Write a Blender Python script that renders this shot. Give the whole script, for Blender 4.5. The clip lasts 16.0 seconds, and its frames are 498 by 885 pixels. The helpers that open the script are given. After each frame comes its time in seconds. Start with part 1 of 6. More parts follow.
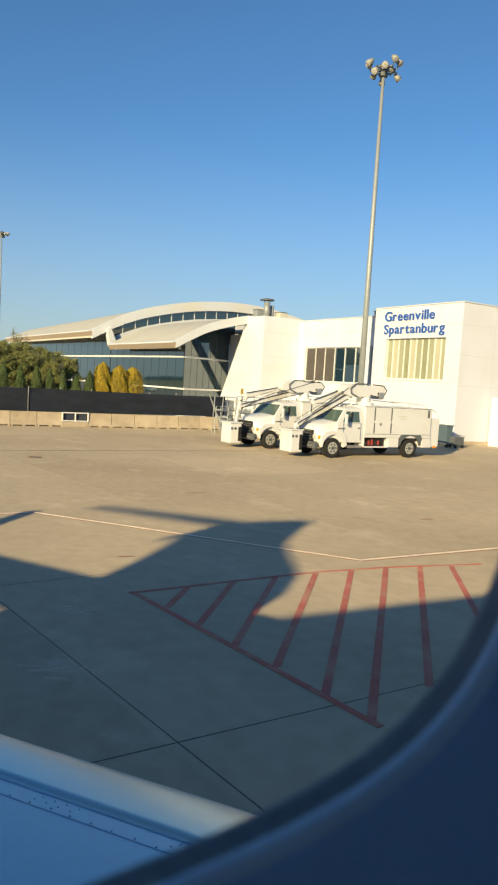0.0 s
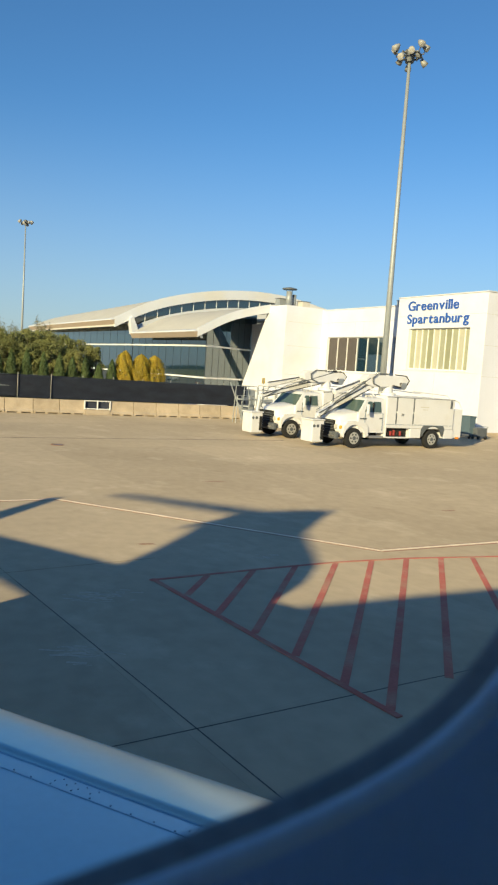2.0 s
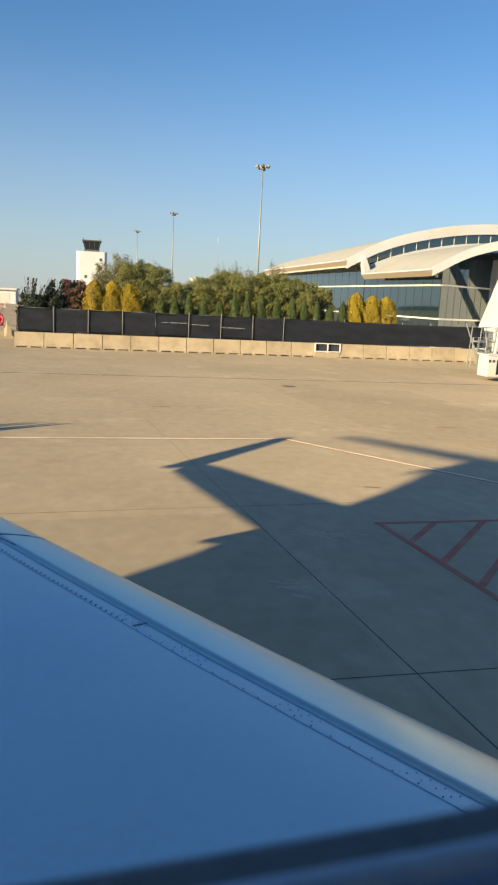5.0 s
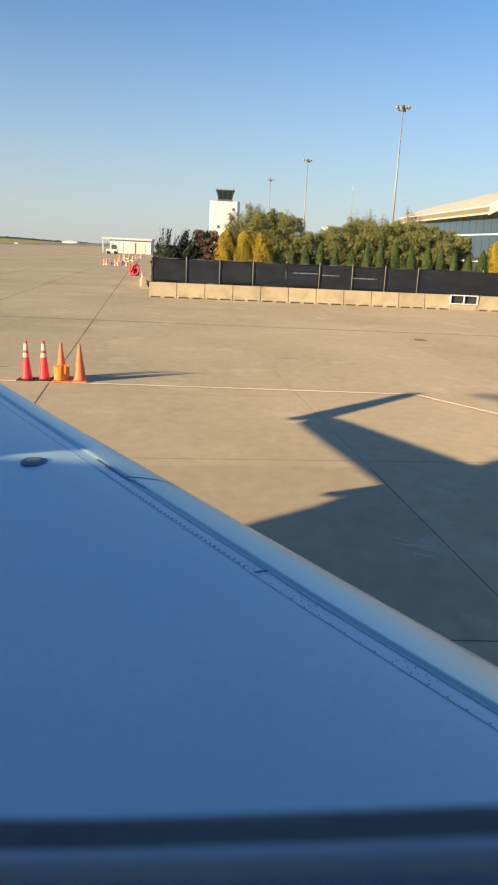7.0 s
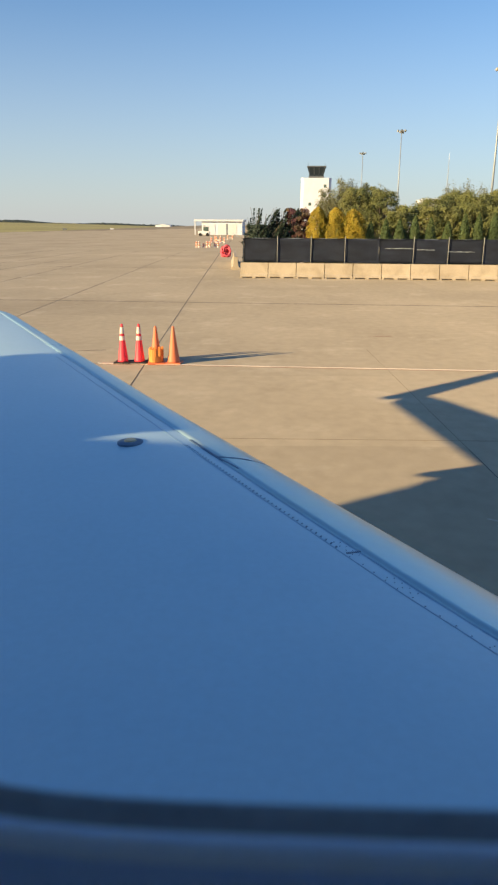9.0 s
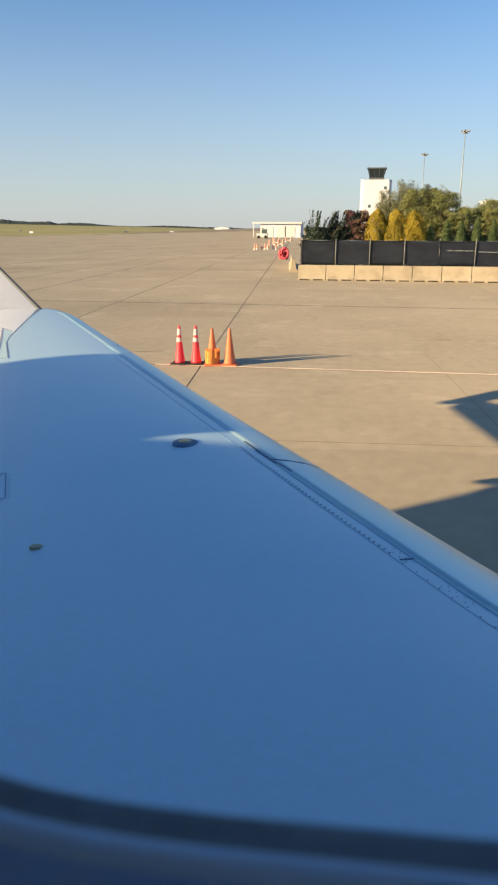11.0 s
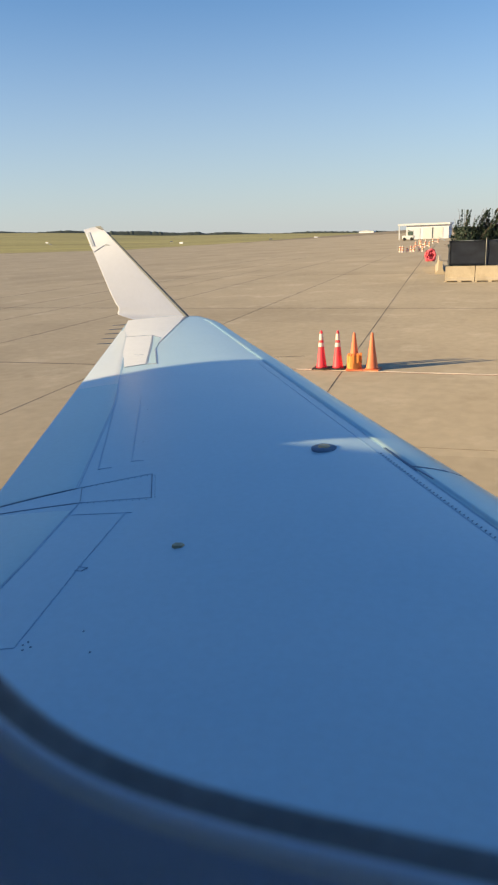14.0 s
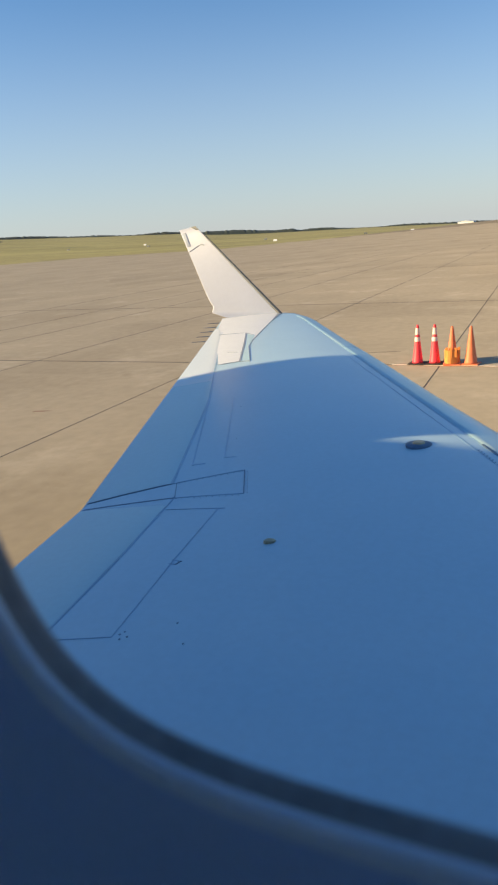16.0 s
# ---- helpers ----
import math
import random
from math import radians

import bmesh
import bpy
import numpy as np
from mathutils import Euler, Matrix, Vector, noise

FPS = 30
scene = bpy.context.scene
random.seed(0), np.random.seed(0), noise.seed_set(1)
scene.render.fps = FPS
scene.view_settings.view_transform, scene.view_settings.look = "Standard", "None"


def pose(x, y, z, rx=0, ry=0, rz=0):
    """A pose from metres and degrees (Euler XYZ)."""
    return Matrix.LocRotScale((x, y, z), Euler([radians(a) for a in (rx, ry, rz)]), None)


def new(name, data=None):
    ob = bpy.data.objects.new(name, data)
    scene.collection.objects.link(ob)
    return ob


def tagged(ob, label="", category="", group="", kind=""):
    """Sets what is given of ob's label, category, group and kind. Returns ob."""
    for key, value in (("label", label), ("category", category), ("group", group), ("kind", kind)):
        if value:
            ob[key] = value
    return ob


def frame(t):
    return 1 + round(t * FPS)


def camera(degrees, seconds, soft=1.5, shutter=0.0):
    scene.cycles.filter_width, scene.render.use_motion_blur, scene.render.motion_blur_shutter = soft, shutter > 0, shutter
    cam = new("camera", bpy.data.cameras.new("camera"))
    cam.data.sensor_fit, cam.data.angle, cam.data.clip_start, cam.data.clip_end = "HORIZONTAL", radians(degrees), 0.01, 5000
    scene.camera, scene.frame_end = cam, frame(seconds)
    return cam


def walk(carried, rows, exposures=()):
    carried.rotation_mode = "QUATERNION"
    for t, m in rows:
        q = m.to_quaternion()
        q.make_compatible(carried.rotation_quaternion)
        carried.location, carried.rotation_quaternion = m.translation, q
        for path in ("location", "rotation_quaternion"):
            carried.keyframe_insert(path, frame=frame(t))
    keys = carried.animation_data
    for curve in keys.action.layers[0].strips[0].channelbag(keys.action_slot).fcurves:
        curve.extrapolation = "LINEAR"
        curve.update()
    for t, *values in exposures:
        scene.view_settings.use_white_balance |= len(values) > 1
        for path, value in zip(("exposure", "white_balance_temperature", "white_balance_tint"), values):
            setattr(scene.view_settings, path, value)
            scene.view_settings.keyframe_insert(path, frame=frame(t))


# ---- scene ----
cam = camera(38.1, 16.0, soft=2.3)
# a phone's small round aperture, focused far outside: the window's edge close by goes soft
cam.data.dof.use_dof, cam.data.dof.focus_distance, cam.data.dof.aperture_fstop = True, 25.0, 18.0

# seconds, eye, tilt, turn, lean: a phone held behind a cabin window, panning aft
PATH = [
    (0, -0.0157, -0.0326, 3.2113, 85.35, -31.87, 3.50),
    (0.5, -0.0148, -0.0304, 3.2092, 85.08, -31.57, 3.57),
    (1, -0.0138, -0.0283, 3.2071, 84.95, -31.36, 3.63),
    (1.5, -0.0128, -0.0261, 3.2051, 84.69, -31.01, 3.74),
    (2, -0.0118, -0.0230, 3.2030, 84.41, -30.26, 3.86),
    (2.5, -0.0109, -0.0198, 3.2038, 83.95, -28.53, 3.90),
    (3, -0.0099, -0.0167, 3.2047, 83.31, -25.76, 3.87),
    (3.5, -0.0089, -0.0136, 3.2057, 82.26, -19.90, 3.17),
    (4, -0.0086, -0.0120, 3.2053, 81.27, -17.97, 2.96),
    (4.5, -0.0084, -0.0106, 3.2048, 80.09, -15.92, 2.92),
    (4.7, -0.0083, -0.0100, 3.2047, 79.57, -14.46, 2.86),
    (6.8, -0.0072, -0.0035, 3.2030, 74.96, -3.52, 3.10),
    (7, -0.0071, -0.0029, 3.2029, 74.58, -2.41, 2.63),
    (7.5, -0.0067, -0.0016, 3.2029, 73.74, 0.13, 1.73),
    (8, -0.0064, -0.0003, 3.2028, 72.97, 2.47, 0.88),
    (10.5, -0.0048, 0.0049, 3.2019, 72.78, 7.46, 0.55),
    (11, -0.0045, 0.0061, 3.2018, 72.97, 9.65, 0.08),
    (11.5, -0.0034, 0.0052, 3.2017, 73.25, 14.29, -1.26),
    (12, -0.0024, 0.0045, 3.2015, 73.33, 16.00, -1.52),
    (12.5, -0.0025, 0.0045, 3.2027, 73.41, 16.86, -1.48),
    (13, -0.0008, 0.0039, 3.2038, 73.43, 18.05, -1.63),
    (13.5, 0.0023, 0.0034, 3.2041, 73.56, 19.55, -1.92),
    (14, 0.0053, 0.0029, 3.2044, 73.57, 21.26, -2.24),
    (14.5, 0.0074, 0.0029, 3.2046, 73.53, 23.03, -2.71),
    (15, 0.0093, 0.0032, 3.2054, 73.57, 24.65, -3.07),
    (15.5, 0.0128, 0.0035, 3.2041, 73.57, 26.85, -3.66),
    (16, 0.0162, 0.0038, 3.2029, 73.75, 29.03, -4.39),
]


def held(x, y, z, tilt, turn, lean):
    """The pose of the phone: turned left from +y, tilted, then leaning about its own view."""
    return pose(x, y, z, tilt, 0, turn) @ pose(0, 0, 0, 0, 0, lean)


# the phone's own exposure opens as the dark wing fills the picture; its white balance is cool throughout
walk(cam, [(t, held(*row)) for t, *row in PATH],
     exposures=[(t, stops, kelvin, tint) for t, stops, kelvin, tint in ((0, 0.66, 5900, 7), (2, 0.67, 5620, 5), (3.2, 0.68, 5550, 6), (3.5, 0.70, 5620, 7), (4.0, 0.80, 5980, 10), (4.5, 0.82, 6000, 10), (7, 1.0, 6150, 12), (11, 1.03, 6100, 13), (16, 1.03, 6050, 12))])

# ---- light: a low evening sun behind the aeroplane's right shoulder ----
SUN_ELEVATION, SUN_HEADING = 14.7, 32.64  # degrees; the way the shadows fall, from +x
world = bpy.data.worlds.new("evening_sky")
scene.world = world
world.use_nodes = True
wn = world.node_tree.nodes
sky = wn.new("ShaderNodeTexSky")
sky.sky_type = "NISHITA"
sky.sun_disc = False
sky.sun_elevation = radians(SUN_ELEVATION)
sky.sun_rotation = radians(90 - SUN_HEADING + 180)
sky.altitude = 300
sky.air_density, sky.dust_density, sky.ozone_density = 1.0, 0.3, 3.8
wn["Background"].inputs[1].default_value = 0.077
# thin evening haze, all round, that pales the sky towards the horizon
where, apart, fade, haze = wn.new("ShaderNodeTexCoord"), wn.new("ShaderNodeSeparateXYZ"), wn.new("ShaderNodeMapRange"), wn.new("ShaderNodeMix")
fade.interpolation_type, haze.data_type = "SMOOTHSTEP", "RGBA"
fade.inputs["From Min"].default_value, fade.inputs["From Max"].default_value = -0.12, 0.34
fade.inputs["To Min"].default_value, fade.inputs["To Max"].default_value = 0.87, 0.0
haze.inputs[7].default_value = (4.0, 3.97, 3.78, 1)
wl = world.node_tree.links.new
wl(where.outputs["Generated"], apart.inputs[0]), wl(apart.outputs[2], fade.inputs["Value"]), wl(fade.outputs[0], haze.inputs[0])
deep = wn.new("ShaderNodeMix")  # clear dry air: a deeper blue overhead
deep.data_type, deep.blend_type = "RGBA", "MULTIPLY"
deep.inputs[0].default_value, deep.inputs[7].default_value = 1.0, (0.90, 1.03, 1.05, 1)
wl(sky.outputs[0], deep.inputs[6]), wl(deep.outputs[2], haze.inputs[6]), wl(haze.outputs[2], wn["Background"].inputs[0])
sun_data = bpy.data.lights.new("sun", "SUN")
sun_data.energy, sun_data.angle, sun_data.color = 5.0, radians(0.55), (1.0, 0.75, 0.37)
sun = new("sun", sun_data)
_way = Vector((math.cos(radians(SUN_HEADING)), math.sin(radians(SUN_HEADING)), -math.tan(radians(SUN_ELEVATION))))
sun.matrix_world = Matrix.Translation((-30, -20, 30)) @ _way.to_track_quat("-Z", "Y").to_matrix().to_4x4()


# ---- materials ----
def material(name, colour, rough=0.6, metal=0.0, vary=0.12, scale=4.0, bump=0.0, fine=60.0, spec=0.4, coat=0.0,
             second=None, second_scale=0.6, second_amount=0.5, island=0.0, stretch=(1, 1, 1), marks=()):
    """A surface with colour varied at two scales, a fine grain and relief, in metres."""
    m = bpy.data.materials.new(name)
    m.use_nodes = True
    nt = m.node_tree
    n, link = nt.nodes, nt.links.new
    b = n["Principled BSDF"]
    b.inputs["Roughness"].default_value, b.inputs["Metallic"].default_value = rough, metal
    b.inputs["Specular IOR Level"].default_value, b.inputs["Coat Weight"].default_value = spec, coat
    b.inputs["Base Color"].default_value = (*colour, 1)
    co = n.new("ShaderNodeNewGeometry")
    mp = n.new("ShaderNodeMapping")
    mp.inputs["Scale"].default_value = stretch
    link(co.outputs["Position"], mp.inputs["Vector"])
    big, small = n.new("ShaderNodeTexNoise"), n.new("ShaderNodeTexNoise")
    big.inputs["Scale"].default_value, big.inputs["Detail"].default_value = scale, 5
    small.inputs["Scale"].default_value, small.inputs["Detail"].default_value = fine, 4
    link(mp.outputs[0], big.inputs["Vector"]), link(mp.outputs[0], small.inputs["Vector"])
    add = n.new("ShaderNodeMath")
    add.operation = "ADD"
    link(big.outputs["Fac"], add.inputs[0]), link(small.outputs["Fac"], add.inputs[1])
    rng = n.new("ShaderNodeMapRange")
    rng.inputs["From Min"].default_value, rng.inputs["From Max"].default_value = 0.65, 1.35
    rng.inputs["To Min"].default_value, rng.inputs["To Max"].default_value = 1 - vary, 1 + vary
    link(add.outputs[0], rng.inputs["Value"])
    last = rng.outputs[0]
    if island:
        info = n.new("ShaderNodeObjectInfo")
        r2 = n.new("ShaderNodeMapRange")
        r2.inputs["To Min"].default_value, r2.inputs["To Max"].default_value = 1 - island, 1 + island
        link(info.outputs["Random"], r2.inputs["Value"])
        mul = n.new("ShaderNodeMath")
        mul.operation = "MULTIPLY"
        link(last, mul.inputs[0]), link(r2.outputs[0], mul.inputs[1])
        last = mul.outputs[0]
    mixc = n.new("ShaderNodeMix")
    mixc.data_type = "RGBA"
    mixc.inputs[6].default_value = (*colour, 1)
    mixc.inputs[7].default_value = (*(second or colour), 1)
    mixc.inputs[0].default_value = 0
    if second:
        n2 = n.new("ShaderNodeTexNoise")
        n2.inputs["Scale"].default_value, n2.inputs["Detail"].default_value = second_scale, 6
        link(mp.outputs[0], n2.inputs["Vector"])
        r3 = n.new("ShaderNodeMapRange")
        r3.inputs["From Min"].default_value, r3.inputs["From Max"].default_value = 0.45, 0.68
        r3.inputs["To Max"].default_value = second_amount
        link(n2.outputs["Fac"], r3.inputs["Value"]), link(r3.outputs[0], mixc.inputs[0])
    colour_out = mixc.outputs[2]
    for mark, mark_scale, low, high, amount in marks:
        n3 = n.new("ShaderNodeTexNoise")
        n3.inputs["Scale"].default_value, n3.inputs["Detail"].default_value, n3.inputs["Roughness"].default_value = mark_scale, 8, 0.65
        link(mp.outputs[0], n3.inputs["Vector"])
        r4 = n.new("ShaderNodeMapRange")
        r4.inputs["From Min"].default_value, r4.inputs["From Max"].default_value, r4.inputs["To Max"].default_value = low, high, amount
        link(n3.outputs["Fac"], r4.inputs["Value"])
        mx = n.new("ShaderNodeMix")
        mx.data_type = "RGBA"
        mx.inputs[7].default_value = (*mark, 1)
        link(r4.outputs[0], mx.inputs[0]), link(colour_out, mx.inputs[6])
        colour_out = mx.outputs[2]
    hsv = n.new("ShaderNodeHueSaturation")
    link(colour_out, hsv.inputs["Color"]), link(last, hsv.inputs["Value"])
    link(hsv.outputs[0], b.inputs["Base Color"])
    if bump:
        bp = n.new("ShaderNodeBump")
        bp.inputs["Strength"].default_value, bp.inputs["Distance"].default_value = 1.0, bump
        link(small.outputs["Fac"], bp.inputs["Height"]), link(bp.outputs[0], b.inputs["Normal"])
    return m


concrete = material("apron_concrete", (0.455, 0.373, 0.260), 0.9, spec=0.2, vary=0.11, scale=0.30, fine=5.0, bump=0.002, second=(0.385, 0.312, 0.213), second_scale=0.22, second_amount=0.7, island=0.05, stretch=(0.75, 0.6, 1),
                    marks=(((0.60, 0.505, 0.37), 0.7, 0.55, 0.70, 0.6), ((0.30, 0.235, 0.155), 0.8, 0.60, 0.76, 0.5)))
joint_fill = material("joint_filler", (0.26, 0.205, 0.13), 0.9, vary=0.4, scale=0.4, fine=6)
seal_dark = material("dark_joint_sealant", (0.085, 0.072, 0.06), 0.8, vary=0.35, scale=0.5, fine=8)
grass_mat = material("dry_mown_grass", (0.36, 0.31, 0.10), 0.9, vary=0.35, scale=0.02, fine=0.6, second=(0.47, 0.39, 0.15), second_scale=0.012, second_amount=0.8, stretch=(0.5, 1.6, 1), marks=(((0.15, 0.17, 0.06), 0.03, 0.55, 0.66, 0.7),))
red_paint = material("worn_red_marking", (0.43, 0.125, 0.09), 0.75, vary=0.2, scale=1.5, fine=25, second=(0.44, 0.24, 0.16), second_scale=2.2, second_amount=0.85)
white_line = material("worn_white_marking", (0.84, 0.72, 0.54), 0.75, vary=0.2, scale=1.2, fine=20, second=(0.55, 0.46, 0.36), second_scale=2.0, second_amount=0.5)
line_edge = material("dark_line_border", (0.27, 0.15, 0.10), 0.8, vary=0.3)
for m_ in (concrete, joint_fill, seal_dark, red_paint, white_line, line_edge):
    m_.node_tree.nodes["Principled BSDF"].inputs["Diffuse Roughness"].default_value = 0.22
barrier_mat = material("barrier_concrete", (0.46, 0.38, 0.275), 0.85, vary=0.14, scale=1.2, fine=22, bump=0.003, second=(0.33, 0.27, 0.19), second_scale=1.6, second_amount=0.6, island=0.08)
screen_mat = material("black_screen_fabric", (0.033, 0.040, 0.062), 0.75, vary=0.35, scale=1.5, fine=40, second=(0.048, 0.056, 0.080), second_scale=1.0, stretch=(0.6, 1, 1.6), marks=(((0.20, 0.20, 0.22), 0.8, 0.70, 0.78, 0.5),))
galvanised = material("galvanised_steel", (0.30, 0.325, 0.34), 0.5, 0.25, vary=0.1, scale=3, fine=40)
stucco = material("cream_white_render", (0.645, 0.66, 0.735), 0.8, vary=0.05, scale=0.5, fine=12, bump=0.002, second=(0.61, 0.605, 0.60), second_scale=0.35, second_amount=0.5)
roof_white = material("white_roof_panel", (0.58, 0.605, 0.655), 0.5, vary=0.05, scale=0.4, fine=8, second=(0.60, 0.56, 0.45), second_scale=0.25, second_amount=0.5)
soffit_mat = material("roof_membrane", (0.53, 0.51, 0.45), 0.7, vary=0.1, scale=0.4, fine=6)
soffit_tan = material("tan_eave_soffit", (0.34, 0.28, 0.22), 0.7, vary=0.08, scale=0.6, fine=8)
white_metal = material("white_frame_metal", (0.74, 0.74, 0.72), 0.4, vary=0.06)
wing_paint = material("pale_blue_grey_wing_paint", (0.485, 0.655, 0.745), 0.27, vary=0.035, scale=0.8, fine=30, spec=0.5, second=(0.415, 0.61, 0.735), second_scale=0.9, second_amount=0.35)
edge_metal = material("polished_leading_edge", (0.40, 0.60, 0.69), 0.30, 0.5, vary=0.03, scale=1.0, fine=25, second=(0.62, 0.66, 0.56), second_scale=0.7, second_amount=0.6, marks=(((0.42, 0.48, 0.50), 5.0, 0.66, 0.80, 0.6),))
flap_paint = material("weathered_flap_paint", (0.52, 0.70, 0.72), 0.30, vary=0.04, scale=0.8, fine=30, spec=0.5, second=(0.44, 0.64, 0.71), second_scale=0.7, second_amount=0.4)
aileron_paint = material("pale_weathered_aileron_paint", (0.76, 0.80, 0.79), 0.32, vary=0.04, scale=0.8, fine=30, spec=0.5, second=(0.68, 0.75, 0.76), second_scale=0.7, second_amount=0.5)
seam_soft = material("faint_seam", (0.28, 0.43, 0.58), 0.5, vary=0.2)
white_paint = material("white_gloss_paint", (0.49, 0.51, 0.59), 0.48, vary=0.03, scale=1.0, fine=20, spec=0.5)
tip_white = material("white_tip_paint", (0.86, 0.86, 0.84), 0.35, vary=0.05, scale=2.0, fine=20)
lamp_grey = material("pale_grey_lamp_cover", (0.30, 0.33, 0.40), 0.3, vary=0.08, scale=8)
seam_dark = material("dark_seam_sealant", (0.12, 0.185, 0.27), 0.6, vary=0.2)
# paler than the surround: the lip's sky highlight is put into its colour
lit_lip_plastic = material("satin_lip_highlight", (0.72, 0.86, 1.0), 0.4, 0.0, vary=0.03, scale=8, fine=300, spec=0.6)
cabin_plastic = material("grey_blue_cabin_plastic", (0.50, 0.68, 1.0), 0.45, vary=0.04, scale=8, fine=300, bump=0.0002, spec=0.6)
seal_rubber = material("black_window_seal", (0.27, 0.275, 0.28), 0.5, vary=0.2, scale=30, fine=200)

dark_grey = material("dark_grey_rubber", (0.10, 0.11, 0.12), 0.5, vary=0.15)
bronze = material("bronze_fitting", (0.38, 0.34, 0.22), 0.45, 0.4, vary=0.2, scale=20)
truck_white = material("white_truck_paint", (0.66, 0.66, 0.67), 0.28, vary=0.04, scale=1.0, fine=15, spec=0.5, second=(0.57, 0.55, 0.50), second_scale=1.4, second_amount=0.35)
tyre_mat = material("black_tyre_rubber", (0.018, 0.018, 0.018), 0.8, vary=0.25, scale=6, fine=40)
chrome = material("dull_chrome", (0.62, 0.61, 0.58), 0.28, 0.85, vary=0.08)
window_glass = material("vehicle_glass", (0.075, 0.11, 0.10), 0.05, vary=0.1, spec=0.8)
amber = material("amber_lens", (0.75, 0.28, 0.02), 0.25, vary=0.05)
red_gear = material("red_equipment", (0.24, 0.035, 0.03), 0.5, vary=0.2)
blind_mat = material("pale_yellow_window_blind", (0.32, 0.325, 0.225), 0.35, vary=0.10, scale=0.8, fine=6, spec=0.7, second=(0.32, 0.33, 0.21), second_scale=0.7, second_amount=0.5)
blind_pale = material("cream_window_blind", (0.42, 0.41, 0.31), 0.4, vary=0.10, scale=0.8, fine=6, spec=0.6)
blind_olive = material("olive_window_blind", (0.25, 0.255, 0.16), 0.4, vary=0.12, scale=0.8, fine=6, spec=0.6)
sign_blue = material("blue_sign_letters", (0.025, 0.10, 0.42), 0.45, vary=0.08)
cone_red = material("fluorescent_red_cone", (0.85, 0.05, 0.07), 0.5, vary=0.08, scale=5)
hose_red = material("faded_pink_red_hose", (0.60, 0.085, 0.12), 0.55, vary=0.2, scale=5, second=(0.45, 0.05, 0.07), second_scale=4, second_amount=0.6)
cone_orange = material("faded_orange_cone", (0.72, 0.19, 0.08), 0.55, vary=0.12, scale=5, second=(0.62, 0.20, 0.07), second_scale=6, second_amount=0.5)
rim_grey = material("grey_steel_rim", (0.46, 0.45, 0.42), 0.45, 0.3, vary=0.12, scale=6)
cone_white = material("worn_reflective_collar", (0.72, 0.62, 0.54), 0.4, vary=0.15, scale=9, second=(0.66, 0.36, 0.28), second_scale=12, second_amount=0.6)
yellow_cloth = material("orange_yellow_cloth", (0.75, 0.26, 0.055), 0.8, vary=0.2, scale=8)
bark = material("grey_brown_bark", (0.14, 0.11, 0.08), 0.9, vary=0.3, scale=4)
leaf_green = material("mid_green_leaves", (0.15, 0.165, 0.05), 0.6, vary=0.25, scale=1.1, fine=5, second=(0.21, 0.205, 0.06), second_scale=1.0, second_amount=0.9)
leaf_dark = material("dark_green_needles", (0.072, 0.105, 0.032), 0.65, vary=0.3, scale=1.5, fine=8, second=(0.10, 0.125, 0.035), second_scale=1.2, second_amount=0.8)
leaf_yellow = material("golden_yellow_needles", (0.37, 0.265, 0.018), 0.65, vary=0.25, scale=1.5, fine=8, second=(0.30, 0.25, 0.015), second_scale=2.6, second_amount=0.9)
leaf_purple = material("purple_leaves", (0.115, 0.04, 0.05), 0.6, vary=0.35, scale=2, second=(0.13, 0.11, 0.04), second_scale=1.3, second_amount=0.7)
leaf_blue = material("blue_green_juniper", (0.035, 0.055, 0.035), 0.65, vary=0.3, scale=2)
leaf_olive = material("olive_grey_foliage", (0.18, 0.185, 0.09), 0.65, vary=0.3, scale=2)
for m_ in (leaf_green, leaf_dark, leaf_yellow, leaf_olive):
    m_.node_tree.nodes["Principled BSDF"].inputs["Diffuse Roughness"].default_value = 0.5
far_wood = material("distant_woods", (0.055, 0.068, 0.055), 0.9, vary=0.3, scale=0.01, fine=0.1)

post_mat = material("dull_fence_post", (0.30, 0.30, 0.28), 0.6, 0.2, vary=0.15)
lamp_glass = material("pale_lamp_lens", (0.46, 0.45, 0.42), 0.15, vary=0.05, spec=0.7)
bin_blue = material("grey_blue_plastic", (0.09, 0.13, 0.16), 0.5, vary=0.1)


def glass(name, tint, rough=0.03):
    """Coated facade glass: dark behind, with a strong mirror coat."""
    m = material(name, tint, rough, 0.0, vary=0.15, scale=0.25, fine=1.5, spec=0.9, coat=1.0)
    b = m.node_tree.nodes["Principled BSDF"]
    b.inputs["Coat IOR"].default_value, b.inputs["Coat Roughness"].default_value, b.inputs["Coat Tint"].default_value = 1.85, 0.03, (0.75, 0.93, 1.0, 1)
    return m


dark_glass = glass("dark_blue_curtain_glass", (0.012, 0.026, 0.040), 0.04)
brown_glass = material("brown_tinted_glass", (0.060, 0.050, 0.042), 0.08, vary=0.15, scale=0.5, fine=2, spec=0.7)
tower_glass = material("dark_tower_glass", (0.02, 0.028, 0.036), 0.15, vary=0.1, spec=0.4)
mullion_dark = material("dark_window_mullion", (0.03, 0.04, 0.05), 0.4, 0.3, vary=0.1)


# ---- building blocks ----
def mesh_of(bm, name, mat, smooth=False):
    me = bpy.data.meshes.new(name)
    bmesh.ops.recalc_face_normals(bm, faces=bm.faces)
    if smooth:
        for f in bm.faces:
            f.smooth = True
    bm.to_mesh(me)
    bm.free()
    me.materials.append(mat)
    return me


def part(name, bm, mat, parent=None, label="", smooth=False, m=None):
    """Links a bmesh as one mesh object, under a thing or a part."""
    ob = new(name, mesh_of(bm, name, mat, smooth))
    if m is not None:
        ob.matrix_basis = m
    ob.parent = parent
    return tagged(ob, label)


